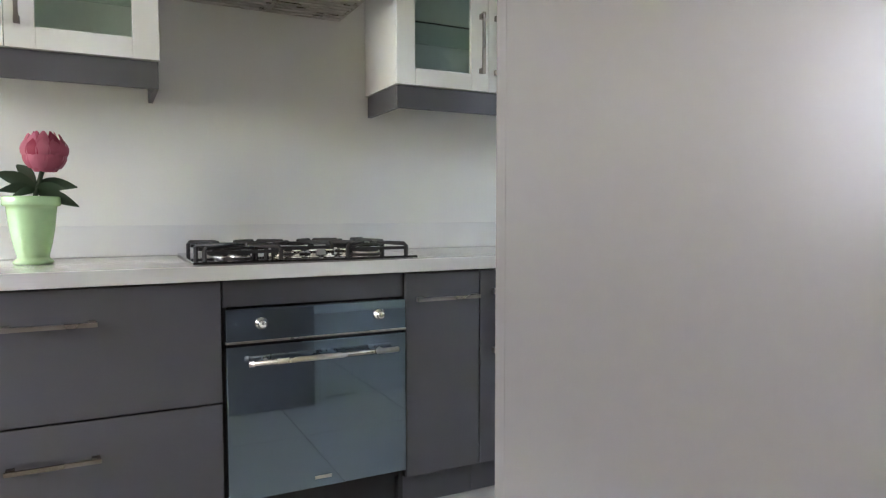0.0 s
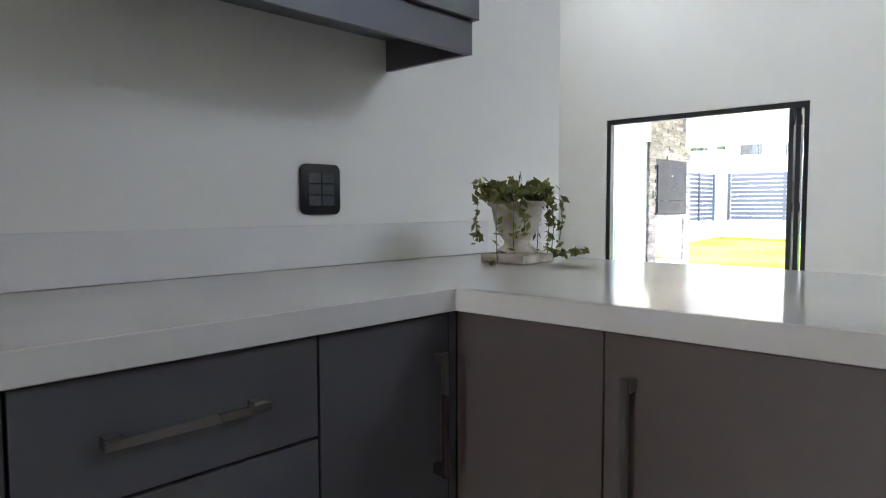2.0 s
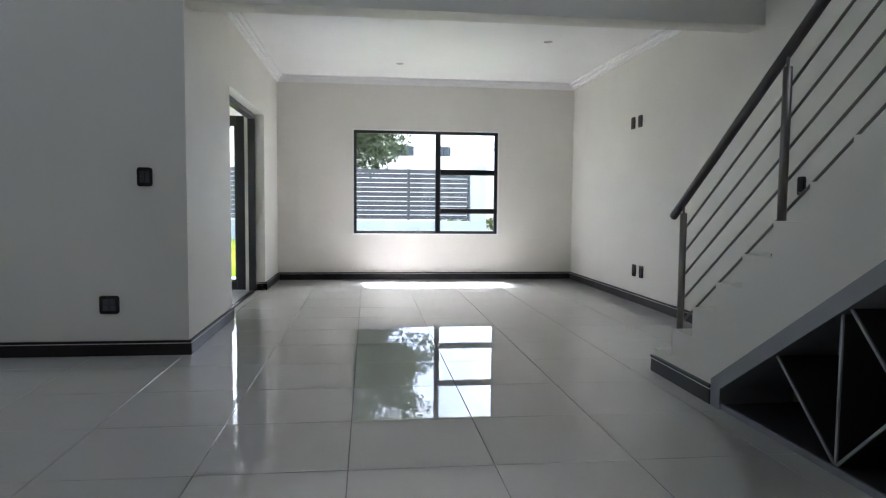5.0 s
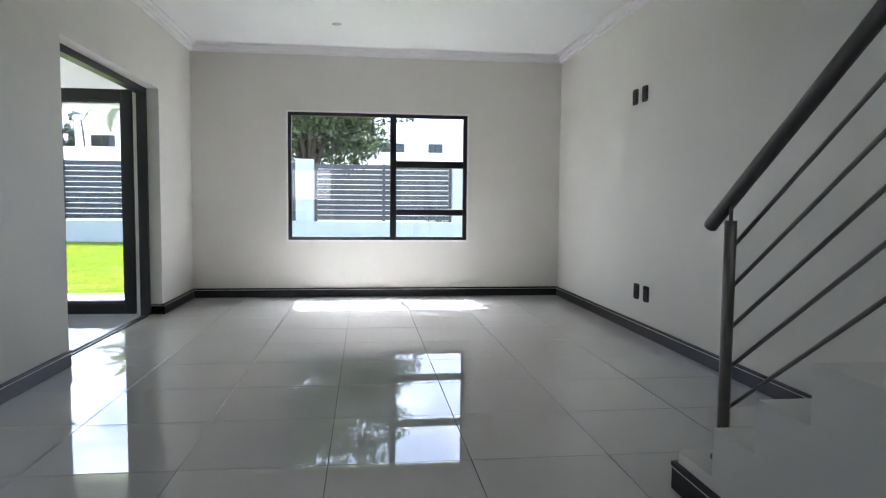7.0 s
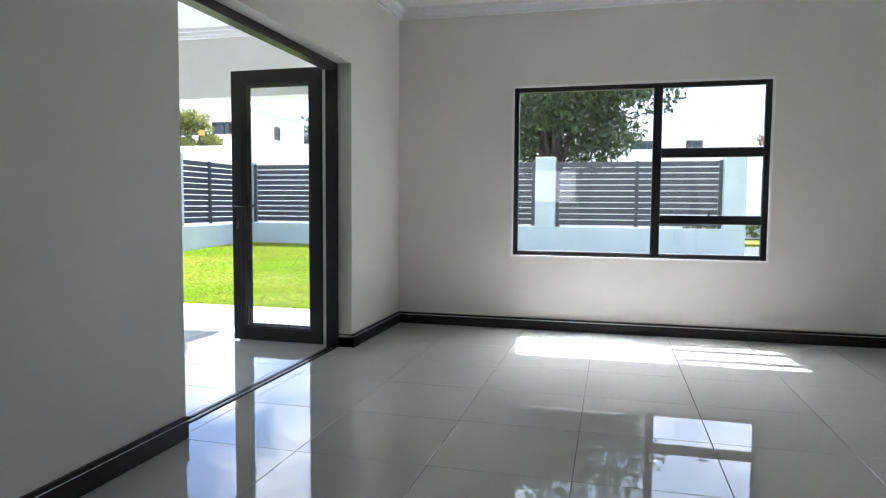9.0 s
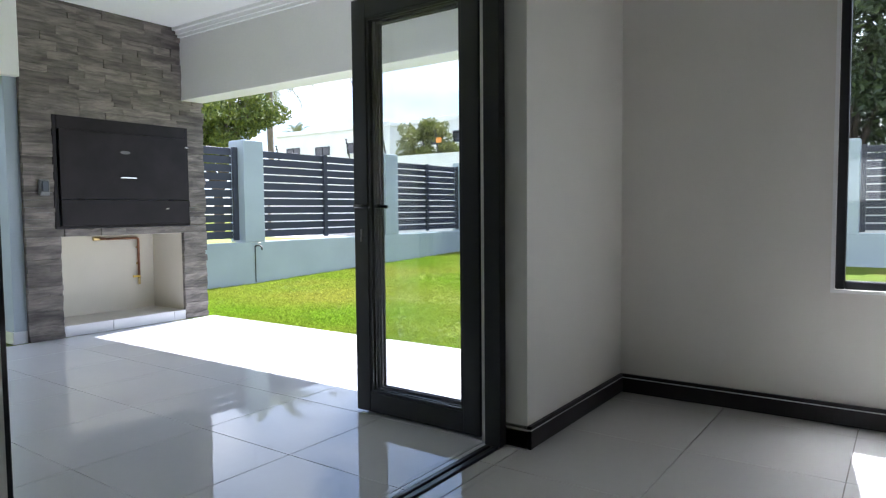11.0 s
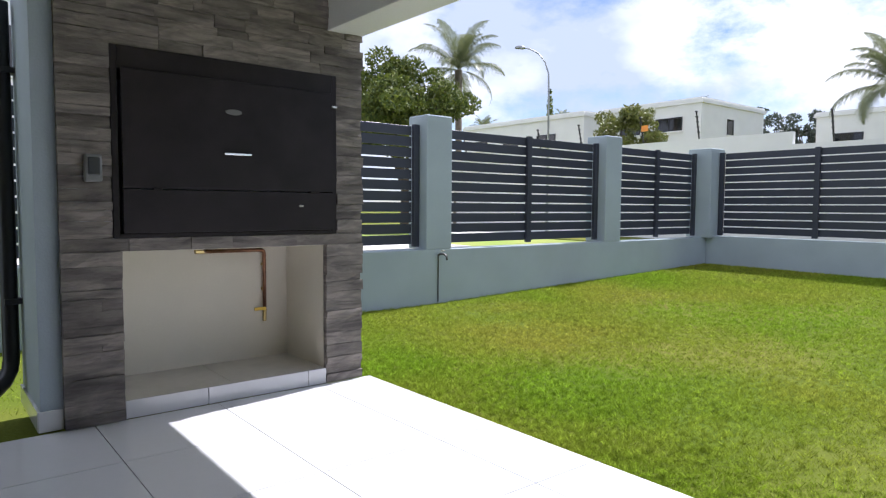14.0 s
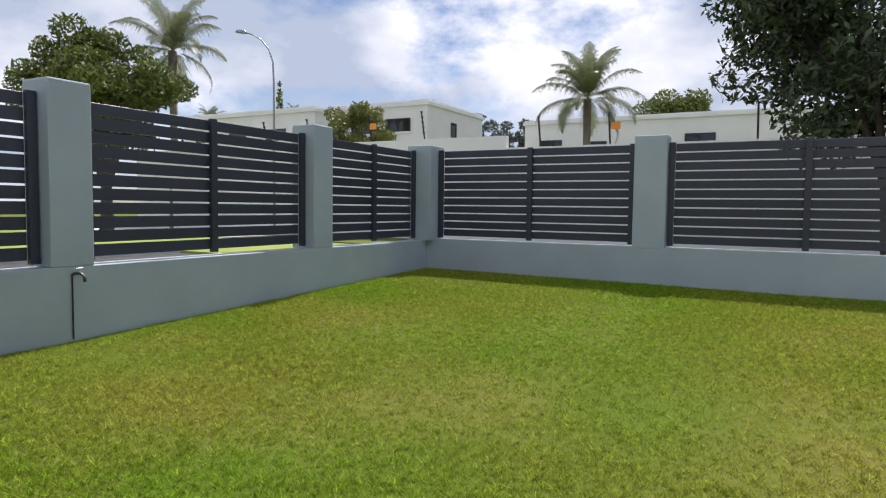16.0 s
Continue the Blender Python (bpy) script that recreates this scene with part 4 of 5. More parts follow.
vb = part("valve", tube([(14.125, gy, 0.42), (14.125, gy, 0.40), (14.125, gy, 0.39), (14.125, gy, 0.33)], [0.011, 0.016, 0.012, 0.011], 10), M_BRASS, gp, "brass gas valve")
part("lever", block(14.045, gy - 0.030, 0.405, 14.120, gy - 0.022, 0.425, 0.002), M_YELLOW, vb, "yellow valve lever")
for z in (0.70, 0.54):
    part("clip", blocks([(14.111, gy + 0.001, z - 0.008, 14.139, 6.559, z + 0.008)]), M_BRASS, gp)

# downpipe
dp = thing("downpipe", (12.745, 6.62, 0), "charcoal round downpipe beside the barbecue chimney", "downpipe")
part("pipe", tube([(12.745, 6.62, 2.112), (12.745, 6.62, 0.26), (12.735, 6.60, 0.20), (12.70, 6.55, 0.15), (12.64, 6.47, 0.115)], 0.04, 14, ends=False), M_PIPE, dp, smooth=True)
for z in (1.75, 0.55):
    part("bracket", blocks([(12.72, 6.575, z, 12.799, 6.665, z + 0.03)], 0.002), M_PIPE, dp)

# ledge stones on the chimney front and the two reveals
rng = random.Random(4)
rows_z = []
z = 0.003
while z < 3.05:
    h = rng.choice((0.042, 0.052, 0.062, 0.074))
    rows_z.append((z, min(z + h, 3.08)))
    z += h
edges = (0.846, 0.911, 1.851)
cuts = sorted({a for a, b in rows_z} | set(edges))
cuts = [c for i, c in enumerate(cuts) if c in edges or all(abs(c - e) > 0.022 for e in edges)] + [3.08]
stone_cache = {}
for i, (z0, z1) in enumerate(zip(cuts, cuts[1:])):
    spans = [(BX0, BX1)]
    if z1 <= NZ1 + 0.002:
        spans = [(BX0, NX0), (NX1, BX1)]
    elif SZ0 - 0.002 <= z0 and z1 <= SZ1 + 0.002:
        spans = [(BX0, SX1 - 0.001), (SX2 + 0.001, BX1)]
    for a, b in spans:
        x = a
        while x < b - 1e-4:
            w = rng.choice((0.17, 0.22, 0.30, 0.38, 0.46))
            e = x + w if b - x - w > 0.09 else b
            d = rng.choice((0.0, 0.004, 0.008, 0.013, 0.018))
            jit = rng.uniform(-0.010, 0.006) if e == b and b == BX1 else 0.0
            key = (round(e - x + jit, 3), round(z1 - z0, 3), d)
            if key not in stone_cache:
                bm = bmesh.new()
                n = max(3, int((e - x) / 0.05))
                front = [[bm.verts.new((k / n * (key[0] - 0.002), -d + rng.uniform(-0.005, 0.005), v * (key[1] - 0.0015) + rng.uniform(-0.0012, 0.0012))) for k in range(n + 1)] for v in (0, 0.5, 1)]
                back = [[bm.verts.new((k / n * (key[0] - 0.002), 0.034, v * (key[1] - 0.0015))) for k in range(n + 1)] for v in (0, 1)]
                for v in range(2):
                    for k in range(n):
                        bm.faces.new((front[v][k], front[v][k + 1], front[v + 1][k + 1], front[v + 1][k]))
                for k in range(n):
                    bm.faces.new((front[2][k], front[2][k + 1], back[1][k + 1], back[1][k]))
                    bm.faces.new((back[0][k], back[0][k + 1], front[0][k + 1], front[0][k]))
                for k, flip in ((0, 1), (n, -1)):
                    bm.faces.new([front[0][k], front[1][k], front[2][k], back[1][k], back[0][k]][::flip])
                stone_cache[key] = mesh_of("stone", bm, M_STONE)
            o = new("stone", stone_cache[key])
            o.parent = br
            o.location = Vector((x, BY0, z0)) - ORIGIN[br]
            x = e

# ---- garden ----
def ground_z(x, y):
    return -0.085 + 0.031 * max(0.0, min(x, 23.6) - 17.0) * (0.72 + 0.28 * max(0.0, min(1.0, (y - 3.0) / 5.6))) + (0.0 if x < 23.6 else -0.25)


GY, GX = 8.62, 23.25       # garden faces of the boundary walls
bm = bmesh.new()
xs = [8.0 + 0.4 * i for i in range(39)] + [23.45]
ys = [-9.0 + 0.6 * i for i in range(29)] + [8.75]
grid = [[bm.verts.new((x, y, ground_z(x, y) + 0.008 * noise.noise((x * 0.7, y * 0.7, 0)))) for y in ys] for x in xs]
for i in range(len(xs) - 1):
    for j in range(len(ys) - 1):
        if xs[i + 1] <= 14.45 and ys[j + 1] <= 6.0:
            continue
        bm.faces.new((grid[i][j], grid[i + 1][j], grid[i + 1][j + 1], grid[i][j + 1]))
tagged(part("lawn", bm, M_SOIL, smooth=True), "sunlit green lawn with dry yellow patches", "lawn", kind="structure")

M_GRASS = surface("grass_blades", (0.205, 0.325, 0.020), 0.9, spec=0.04, var=1.25, scale=0.5, fine=24, bump=0, tint=(0.325, 0.332, 0.050), island=0.45)
gb, gnt = M_GRASS.node_tree.nodes["Principled BSDF"], M_GRASS.node_tree
gtr, gms = gnt.nodes.new("ShaderNodeBsdfTranslucent"), gnt.nodes.new("ShaderNodeMixShader")
gms.inputs["Fac"].default_value = 0.28
gnt.links.new(gb.inputs["Base Color"].links[0].from_socket, gtr.inputs["Color"])
gnt.links.new(gb.outputs["BSDF"], gms.inputs[1])
gnt.links.new(gtr.outputs["BSDF"], gms.inputs[2])
gnt.links.new(gms.outputs["Shader"], gnt.nodes["Material Output"].inputs["Surface"])
gr = np.random.default_rng(7)
n = 1050000
gx = 14.62 + (GX - 14.62) * gr.random(n) ** 1.5
gyy = 1.2 + (GY - 1.2) * gr.random(n)
lx = 12.0 + 2.6 * gr.random(9000)
ly = 6.75 + (GY - 6.75) * gr.random(9000)
gx, gyy = np.concatenate([gx, lx]), np.concatenate([gyy, ly])
ok = ~((gx > 12.78) & (gx < 14.56) & (gyy < 6.70))
gx, gyy = gx[ok], gyy[ok]
n = len(gx)
gz = -0.085 + 0.031 * np.clip(gx - 17.0, 0, None) * (0.72 + 0.28 * np.clip((gyy - 3.0) / 5.6, 0, 1))
a, ln, wd = gr.random(n) * 6.283, 0.008 + 0.016 * gr.random(n) ** 1.5, 0.0017 + 0.0019 * gr.random(n)
tuft = gr.random((256, 256))[(gx / 0.034).astype(int) % 256, (gyy / 0.034).astype(int) % 256]
ln = ln * (0.35 + 1.5 * tuft**1.5)
wd = wd * (1 + np.clip(gx - 16, 0, 6) * 0.10)
lean = (0.4 + 1.7 * gr.random(n)) * ln
la = gr.random(n) * 6.283
v = np.empty((n, 3, 3))
v[:, 0] = np.stack([gx - np.cos(a) * wd, gyy - np.sin(a) * wd, gz - 0.005], 1)
v[:, 1] = np.stack([gx + np.cos(a) * wd, gyy + np.sin(a) * wd, gz - 0.005], 1)
v[:, 2] = np.stack([gx + np.cos(la) * lean, gyy + np.sin(la) * lean, gz + ln], 1)
me = bpy.data.meshes.new("grass")
me.vertices.add(3 * n)
me.vertices.foreach_set("co", v.reshape(-1))
me.loops.add(3 * n)
me.loops.foreach_set("vertex_index", np.arange(3 * n, dtype=np.int32))
me.polygons.add(n)
me.polygons.foreach_set("loop_start", np.arange(0, 3 * n, 3, dtype=np.int32))
me.update(calc_edges=True)
me.materials.append(M_GRASS)
tagged(new("grass", me), "short mown green grass blades", "grass", kind="stuff")


# ---- boundary walls and slatted fence ----
tagged(part("wall_boundary_north", blocks([(8.0, GY, -0.25, GX + 0.30, GY + 0.22, 0.574)], 0.006), M_EXTG), "low blue-grey plastered boundary wall", "wall", kind="structure")
tagged(part("wall_boundary_east", block(GX, -2.95, -0.25, GX + 0.22, GY, 0.600, 0.006), M_EXTG), "low blue-grey plastered boundary wall", "wall", kind="structure")


def pillar(x0, y0, x1, y1, top):
    ob = thing("fence_pillar", ((x0 + x1) / 2, (y0 + y1) / 2, 0.575), "square blue-grey plastered fence pillar", "pillar", "fence pillars")
    part("shaft", block(x0, y0, 0.575, x1, y1, top - 0.03, 0.010), M_EXTG, ob)
    part("cap", block(x0 + 0.001, y0 + 0.001, top - 0.045, x1 - 0.001, y1 - 0.001, top, 0.014), M_EXTG, ob)
    return ob


for x0 in (10.30, 13.67, 17.04, 20.385):
    pillar(x0, GY - 0.004, x0 + 0.38, GY + 0.36, 2.150)
pillar(GX - 0.14, GY - 0.14, GX + 0.30, GY + 0.30, 2.120)
for y0 in (4.83, 0.97, -2.95):
    pillar(GX - 0.004, y0, GX + 0.30, y0 + 0.44, 2.150)

SLATS = 11


def fence_panel(length):
    """A slatted panel along x from 0, standing on z = 0."""
    ob = thing("fence_panel", (0, 0, 0), "charcoal steel fence panel of eleven horizontal slats", "fence", "fence panels")
    h = 1.425
    for x in (0.045, length / 2, length - 0.045):
        part("post", block(x - 0.04, -0.022, 0.003, x + 0.04, 0.028, h + 0.012, 0.003), M_FENCE, ob)
    pitch = (h - 0.02) / SLATS
    for k in range(SLATS):
        part("slat", block(0.086, 0.029, 0.035 + pitch * k, length - 0.086, 0.047, 0.035 + pitch * k + pitch - 0.019, 0.002, 1), M_FENCE, ob)
    return ob


for x0, x1 in ((7.6, 10.30), (10.68, 13.67), (14.05, 17.04), (17.42, 20.385), (20.765, GX - 0.14)):
    fence_panel(x1 - x0 - 0.01).matrix_basis = pose(x0 + 0.005, GY + 0.15, 0.600)
for y0, y1 in ((5.27, GY - 0.14), (1.41, 4.83), (-2.51, 0.97)):
    fence_panel(y1 - y0 - 0.01).matrix_basis = pose(GX + 0.13, y1 - 0.005, 0.615, 0, 0, -90)

# garden tap
tap = thing("garden_tap", (17.24, GY, 0.50), "dull metal garden tap on a thin pipe against the wall", "tap")
part("pipe", tube([(17.21, GY - 0.012, -0.05), (17.21, GY - 0.012, 0.50)], 0.007, 8), M_PIPE, tap)
part("body", tube([(17.21, GY - 0.012, 0.50), (17.21, GY - 0.05, 0.52), (17.23, GY - 0.10, 0.52), (17.24, GY - 0.13, 0.50), (17.245, GY - 0.135, 0.45)], 0.014, 10), M_BADGE, tap, smooth=True)
part("handle", blocks([(17.20, GY - 0.085, 0.555, 17.26, GY - 0.070, 0.567), (17.225, GY - 0.082, 0.53, 17.235, GY - 0.073, 0.556)], 0.002), M_STEEL, tap)

# ---- street and distance ----
tagged(part("ground", blocks([(-400, -400, -0.55, 400, 400, -0.32)]), M_SOIL), "rough verge and ground reaching the horizon", "ground", kind="structure")
tagged(part("road_east", block(27.0, -60, -0.32, 33.0, 17.4, -0.30), M_ASPH), "grey asphalt street", "road", kind="structure")
tagged(part("road_north", block(-60, 13.5, -0.32, 26.99, 19.0, -0.301), M_ASPH), "grey asphalt street", "road", kind="structure")
tagged(part("pavement_east", block(24.9, -60, -0.32, 26.9, 13.4, -0.20, 0.01), M_PAVE), "pale concrete pavement strip", "pavement", kind="structure")
tagged(part("pavement_north", block(-60, 10.8, -0.32, 24.89, 12.0, -0.20, 0.01), M_PAVE), "pale concrete pavement strip", "pavement", kind="structure")
tagged(part("pavement_far", blocks([(-60, 19.05, -0.32, 26.9, 22.0, -0.22)]), M_PAVE), "pale paved strip across the street", "pavement", kind="structure")
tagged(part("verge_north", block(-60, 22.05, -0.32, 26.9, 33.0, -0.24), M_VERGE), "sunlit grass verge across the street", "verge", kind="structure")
tagged(part("road_far", block(-60, 33.05, -0.32, 26.9, 60.0, -0.24), M_PAVE), "pale paved drive far across the street", "road", kind="structure")
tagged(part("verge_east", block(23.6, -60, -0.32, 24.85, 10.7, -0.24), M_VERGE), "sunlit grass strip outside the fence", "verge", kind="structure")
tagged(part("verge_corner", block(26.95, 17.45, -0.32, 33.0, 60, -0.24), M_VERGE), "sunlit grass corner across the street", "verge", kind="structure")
tagged(part("pavement_corner", block(20.0, 14.0, -0.30, 26.9, 17.4, -0.24), M_PAVE), "pale paved street crossing", "pavement", kind="structure")
tagged(part("pavement_verge", block(33.05, 24.0, -0.32, 37.95, 36.0, -0.22), M_PAVE), "pale paved strip before the far wall", "pavement", kind="structure")

# ---- trees, palms, houses beyond the fence ----
def leaf_cloud(name, centers, count, size, material, parent, seed, flat=0.75, slim=0.45):
    """Many small leaves set in overlapping clumps, as one mesh."""
    r = np.random.default_rng(seed)
    c = np.array([p[:3] for p in centers])
    rad = np.array([p[3] for p in centers])
    pick = r.choice(len(c), count, p=rad**2 / (rad**2).sum())
    d = r.normal(size=(count, 3))
    d /= np.linalg.norm(d, axis=1)[:, None]
    shell = rad[pick] * (0.45 + 0.6 * r.random(count) ** 0.6)
    p = c[pick] + d * shell[:, None] * np.array([1, 1, flat])
    u = r.normal(size=(count, 3))
    u /= np.linalg.norm(u, axis=1)[:, None]
    w = np.cross(u, r.normal(size=(count, 3)))
    w /= np.linalg.norm(w, axis=1)[:, None]
    s = size * (0.6 + 0.8 * r.random(count))[:, None]
    v = np.stack([p - u * s, p + w * s * slim, p + u * s, p - w * s * slim], 1).reshape(-1, 3)
    v -= np.array(ORIGIN[parent])
    me = bpy.data.meshes.new(name)
    me.from_pydata(v.tolist(), [], np.arange(4 * count).reshape(-1, 4).tolist())
    me.materials.append(material)
    ob = new(name, me)
    ob.parent = parent
    ORIGIN[ob] = ORIGIN[parent]
    return ob


def tree(at, height, crown_r, crown_z, trunk_r, material, label, seed, leaves=7000, leaf=0.13, clumps=26, squash=0.8, limbs=7, clump=(0.18, 0.36)):
    """A forked trunk, limbs with side branches, and clumps of leaves at their ends and through the crown."""
    ob = thing("tree", at, label, "tree")
    r = random.Random(seed)
    x, y, z = at
    fork = z + height * 0.25
    part("trunk", tube([(x, y, z - 0.2), (x + 0.1, y, z + 0.5), (x + 0.15, y + 0.1, fork)], [trunk_r * 1.3, trunk_r, trunk_r * 0.8], 10), M_BARK, ob, smooth=True)
    cents = []
    for i in range(limbs):
        a = 6.283 * i / limbs + r.uniform(-0.3, 0.3)
        e = crown_r * r.uniform(0.45, 0.8)
        end = Vector((x + math.cos(a) * e, y + math.sin(a) * e, crown_z + r.uniform(-0.2, 0.5) * crown_r * squash))
        mid = Vector((x + math.cos(a) * e * 0.45, y + math.sin(a) * e * 0.45, fork + (end.z - fork) * 0.6))
        bm = tube([(x + 0.15, y + 0.1, fork - 0.2), mid, end], [trunk_r * 0.6, trunk_r * 0.4, trunk_r * 0.12], 7)
        for k in range(3):
            b0 = mid.lerp(end, r.uniform(0.05, 0.7))
            b1 = b0 + Vector((math.cos(a + r.uniform(-1.2, 1.2)), math.sin(a + r.uniform(-1.2, 1.2)), r.uniform(-0.25, 0.8))) * crown_r * r.uniform(0.25, 0.42)
            tube([b0, b0.lerp(b1, 0.5) + Vector((0, 0, 0.05 * crown_r)), b1], [trunk_r * 0.22, trunk_r * 0.14, trunk_r * 0.05], 5, bm)
            cents.append((*b1, crown_r * r.uniform(*clump) * 0.8))
        part("limb", bm, M_BARK, ob, smooth=True)
    for i in range(clumps):
        a, b, q = r.uniform(0, 6.283), r.uniform(-1, 1), r.uniform(0.45, 0.95)
        cents.append((x + math.cos(a) * crown_r * q * math.sqrt(1 - b * b), y + math.sin(a) * crown_r * q * math.sqrt(1 - b * b),
                      crown_z + b * crown_r * squash * q, crown_r * r.uniform(*clump)))
    leaf_cloud("crown", cents, leaves, leaf, material, ob, seed, 0.75, 0.38)
    return ob


def palm(at, crown_z, frond, seed, label, fronds=22):
    """A feather palm: ringed trunk, arching fronds of separate leaflets."""
    ob = thing("palm_tree", at, label, "palm")
    r = random.Random(seed)
    x, y, z = at
    part("trunk", tube([(x, y, z - 0.2), (x + 0.05, y, (z + crown_z) / 2), (x, y, crown_z)], [frond * 0.08, frond * 0.055, frond * 0.065], 12), M_PBARK, ob, smooth=True)
    verts, faces = [], []
    for i in range(fronds):
        a = 2.39996 * i + r.uniform(-0.25, 0.25)
        rise = 1.45 - 1.85 * (i / (fronds - 1)) ** 1.3 + r.uniform(-0.12, 0.12)
        bend = r.uniform(1.25, 1.75) * (0.75 + 0.25 * math.cos(rise))
        h = Vector((math.cos(a), math.sin(a), 0))
        s = Vector((-math.sin(a), math.cos(a), 0))
        steps_n, p = 26, Vector((x, y, crown_z))
        ln = frond * r.uniform(0.85, 1.08)
        for k in range(1, steps_n + 1):
            t = k / steps_n
            el = rise - bend * t * t
            d = h * math.cos(el) + Vector((0, 0, math.sin(el)))
            q = p + d * ln / steps_n
            w = frond * (0.011 - 0.008 * t)
            n0 = len(verts)
            verts.extend([p - s * w, p + s * w, q + s * w * 0.9, q - s * w * 0.9])
            faces.append((n0, n0 + 1, n0 + 2, n0 + 3))
            if t > 0.14:
                ll = frond * 0.23 * math.sin(math.pi * min(0.98, 0.16 + 0.80 * t)) * r.uniform(0.8, 1.15)
                for sg in (-1, 1):
                    for j in (0.05, 0.3, 0.55, 0.8):
                        b0 = p.lerp(q, j)
                        droop = r.uniform(0.15, 0.75)
                        knee = b0 + s * sg * ll * 0.5 + d * ll * 0.42
                        tip = knee + s * sg * ll * 0.28 + d * ll * 0.25 - Vector((0, 0, ll * droop))
                        wv = d * 0.0042 * frond
                        n0 = len(verts)
                        verts.extend([b0 - wv, b0 + wv, knee + wv * 0.8, knee - wv * 0.8, tip])
                        faces.extend([(n0, n0 + 1, n0 + 2, n0 + 3), (n0 + 3, n0 + 2, n0 + 4)])
            p = q
    me = bpy.data.meshes.new("crown")
    me.from_pydata([tuple(v - ORIGIN[ob]) for v in verts], [], faces)
    me.materials.append(M_PALM)
    c = new("crown", me)
    c.parent = ob
    return ob


M_TREE1 = foliage("broad_leaf", (0.020, 0.038, 0.012), (0.070, 0.098, 0.028), 0.4, 0.16)
M_TREE2 = foliage("dense_leaf", (0.046, 0.078, 0.013), (0.165, 0.190, 0.028), 0.7, 0.22)
M_BUSH = foliage("yellow_green_leaf", (0.10, 0.13, 0.025), (0.20, 0.20, 0.05))
M_RED = foliage("copper_leaf", (0.08, 0.10, 0.03), (0.32, 0.14, 0.08))
M_PALM = foliage("palm_leaf", (0.10, 0.125, 0.055), (0.20, 0.215, 0.105))
M_PBARK = surface("palm_bark", (0.24, 0.20, 0.15), 0.9, var=0.15, scale=4, fine=20, bump=0.7)
M_GREYT = foliage("grey_leaf", (0.05, 0.07, 0.05), (0.09, 0.105, 0.08))

tree((30.5, 1.55, -0.3), 8.6, 3.7, 5.55, 0.15, M_TREE1, "spreading street tree with dark glossy leaves", 3, 44000, 0.100, 115, 0.92, 10, (0.14, 0.28))
tree((33.0, 31.5, -0.3), 9.0, 3.5, 6.4, 0.3, M_TREE2, "dense dark green round-headed tree", 5, 34000, 0.125, 60, 0.85, 9, (0.16, 0.30))
tree((41.6, 23.4, -0.3), 5.6, 1.9, 4.9, 0.15, M_BUSH, "rounded yellow-green garden shrub", 8, 9000, 0.10, 28, 0.8, 7, (0.16, 0.32))
tree((42.0, -9.0, -0.3), 6.2, 2.1, 4.5, 0.18, M_RED, "small tree with copper-red new leaves", 9, 5000, 0.14, 24, 0.9)
tree((72.0, 30.5, -0.3), 9.0, 2.6, 7.8, 0.2, M_GREYT, "grey-green tree behind the houses", 10, 3500, 0.2, 20, 0.9)
tree((70.0, 26.0, -0.3), 9.0, 2.2, 7.2, 0.2, M_GREYT, "grey-green tree behind the houses", 11, 3500, 0.2, 20, 0.9)
tree((75.0, 13.6, -0.3), 11.0, 3.9, 9.0, 0.3, M_TREE2, "wide dark tree behind the houses", 12, 12000, 0.2, 40, 0.6)
palm((50.2, 14.0, 0.0), 7.25, 3.6, 2, "tall feather palm with arching grey-green fronds", 24)
palm((38.2, 33.2, -0.3), 9.3, 3.5, 4, "feather palm behind the round-headed tree", 20)
for i, (px, py, pz, f) in enumerate(((62.0, 57.0, 9.5, 2.2), (66.0, 34.0, 9.2, 2.0), (60.0, 44.0, 9.0, 1.6))):
    palm((px, py, 0.0), pz, f, 20 + i, "small far palm above the roofs", 18)

cyp = thing("cypress", (50.0, 36.5, 0), "narrow dark cypress tree", "tree")
part("trunk", tube([(50.0, 36.5, -0.2), (50.0, 36.5, 4)], [0.12, 0.08], 8), M_BARK, cyp)
leaf_cloud("crown", [(50.0, 36.5, 3.5 + 0.57 * i, 0.62 - 0.045 * i) for i in range(12)], 3000, 0.12, M_TREE2, cyp, 31, 1.6)


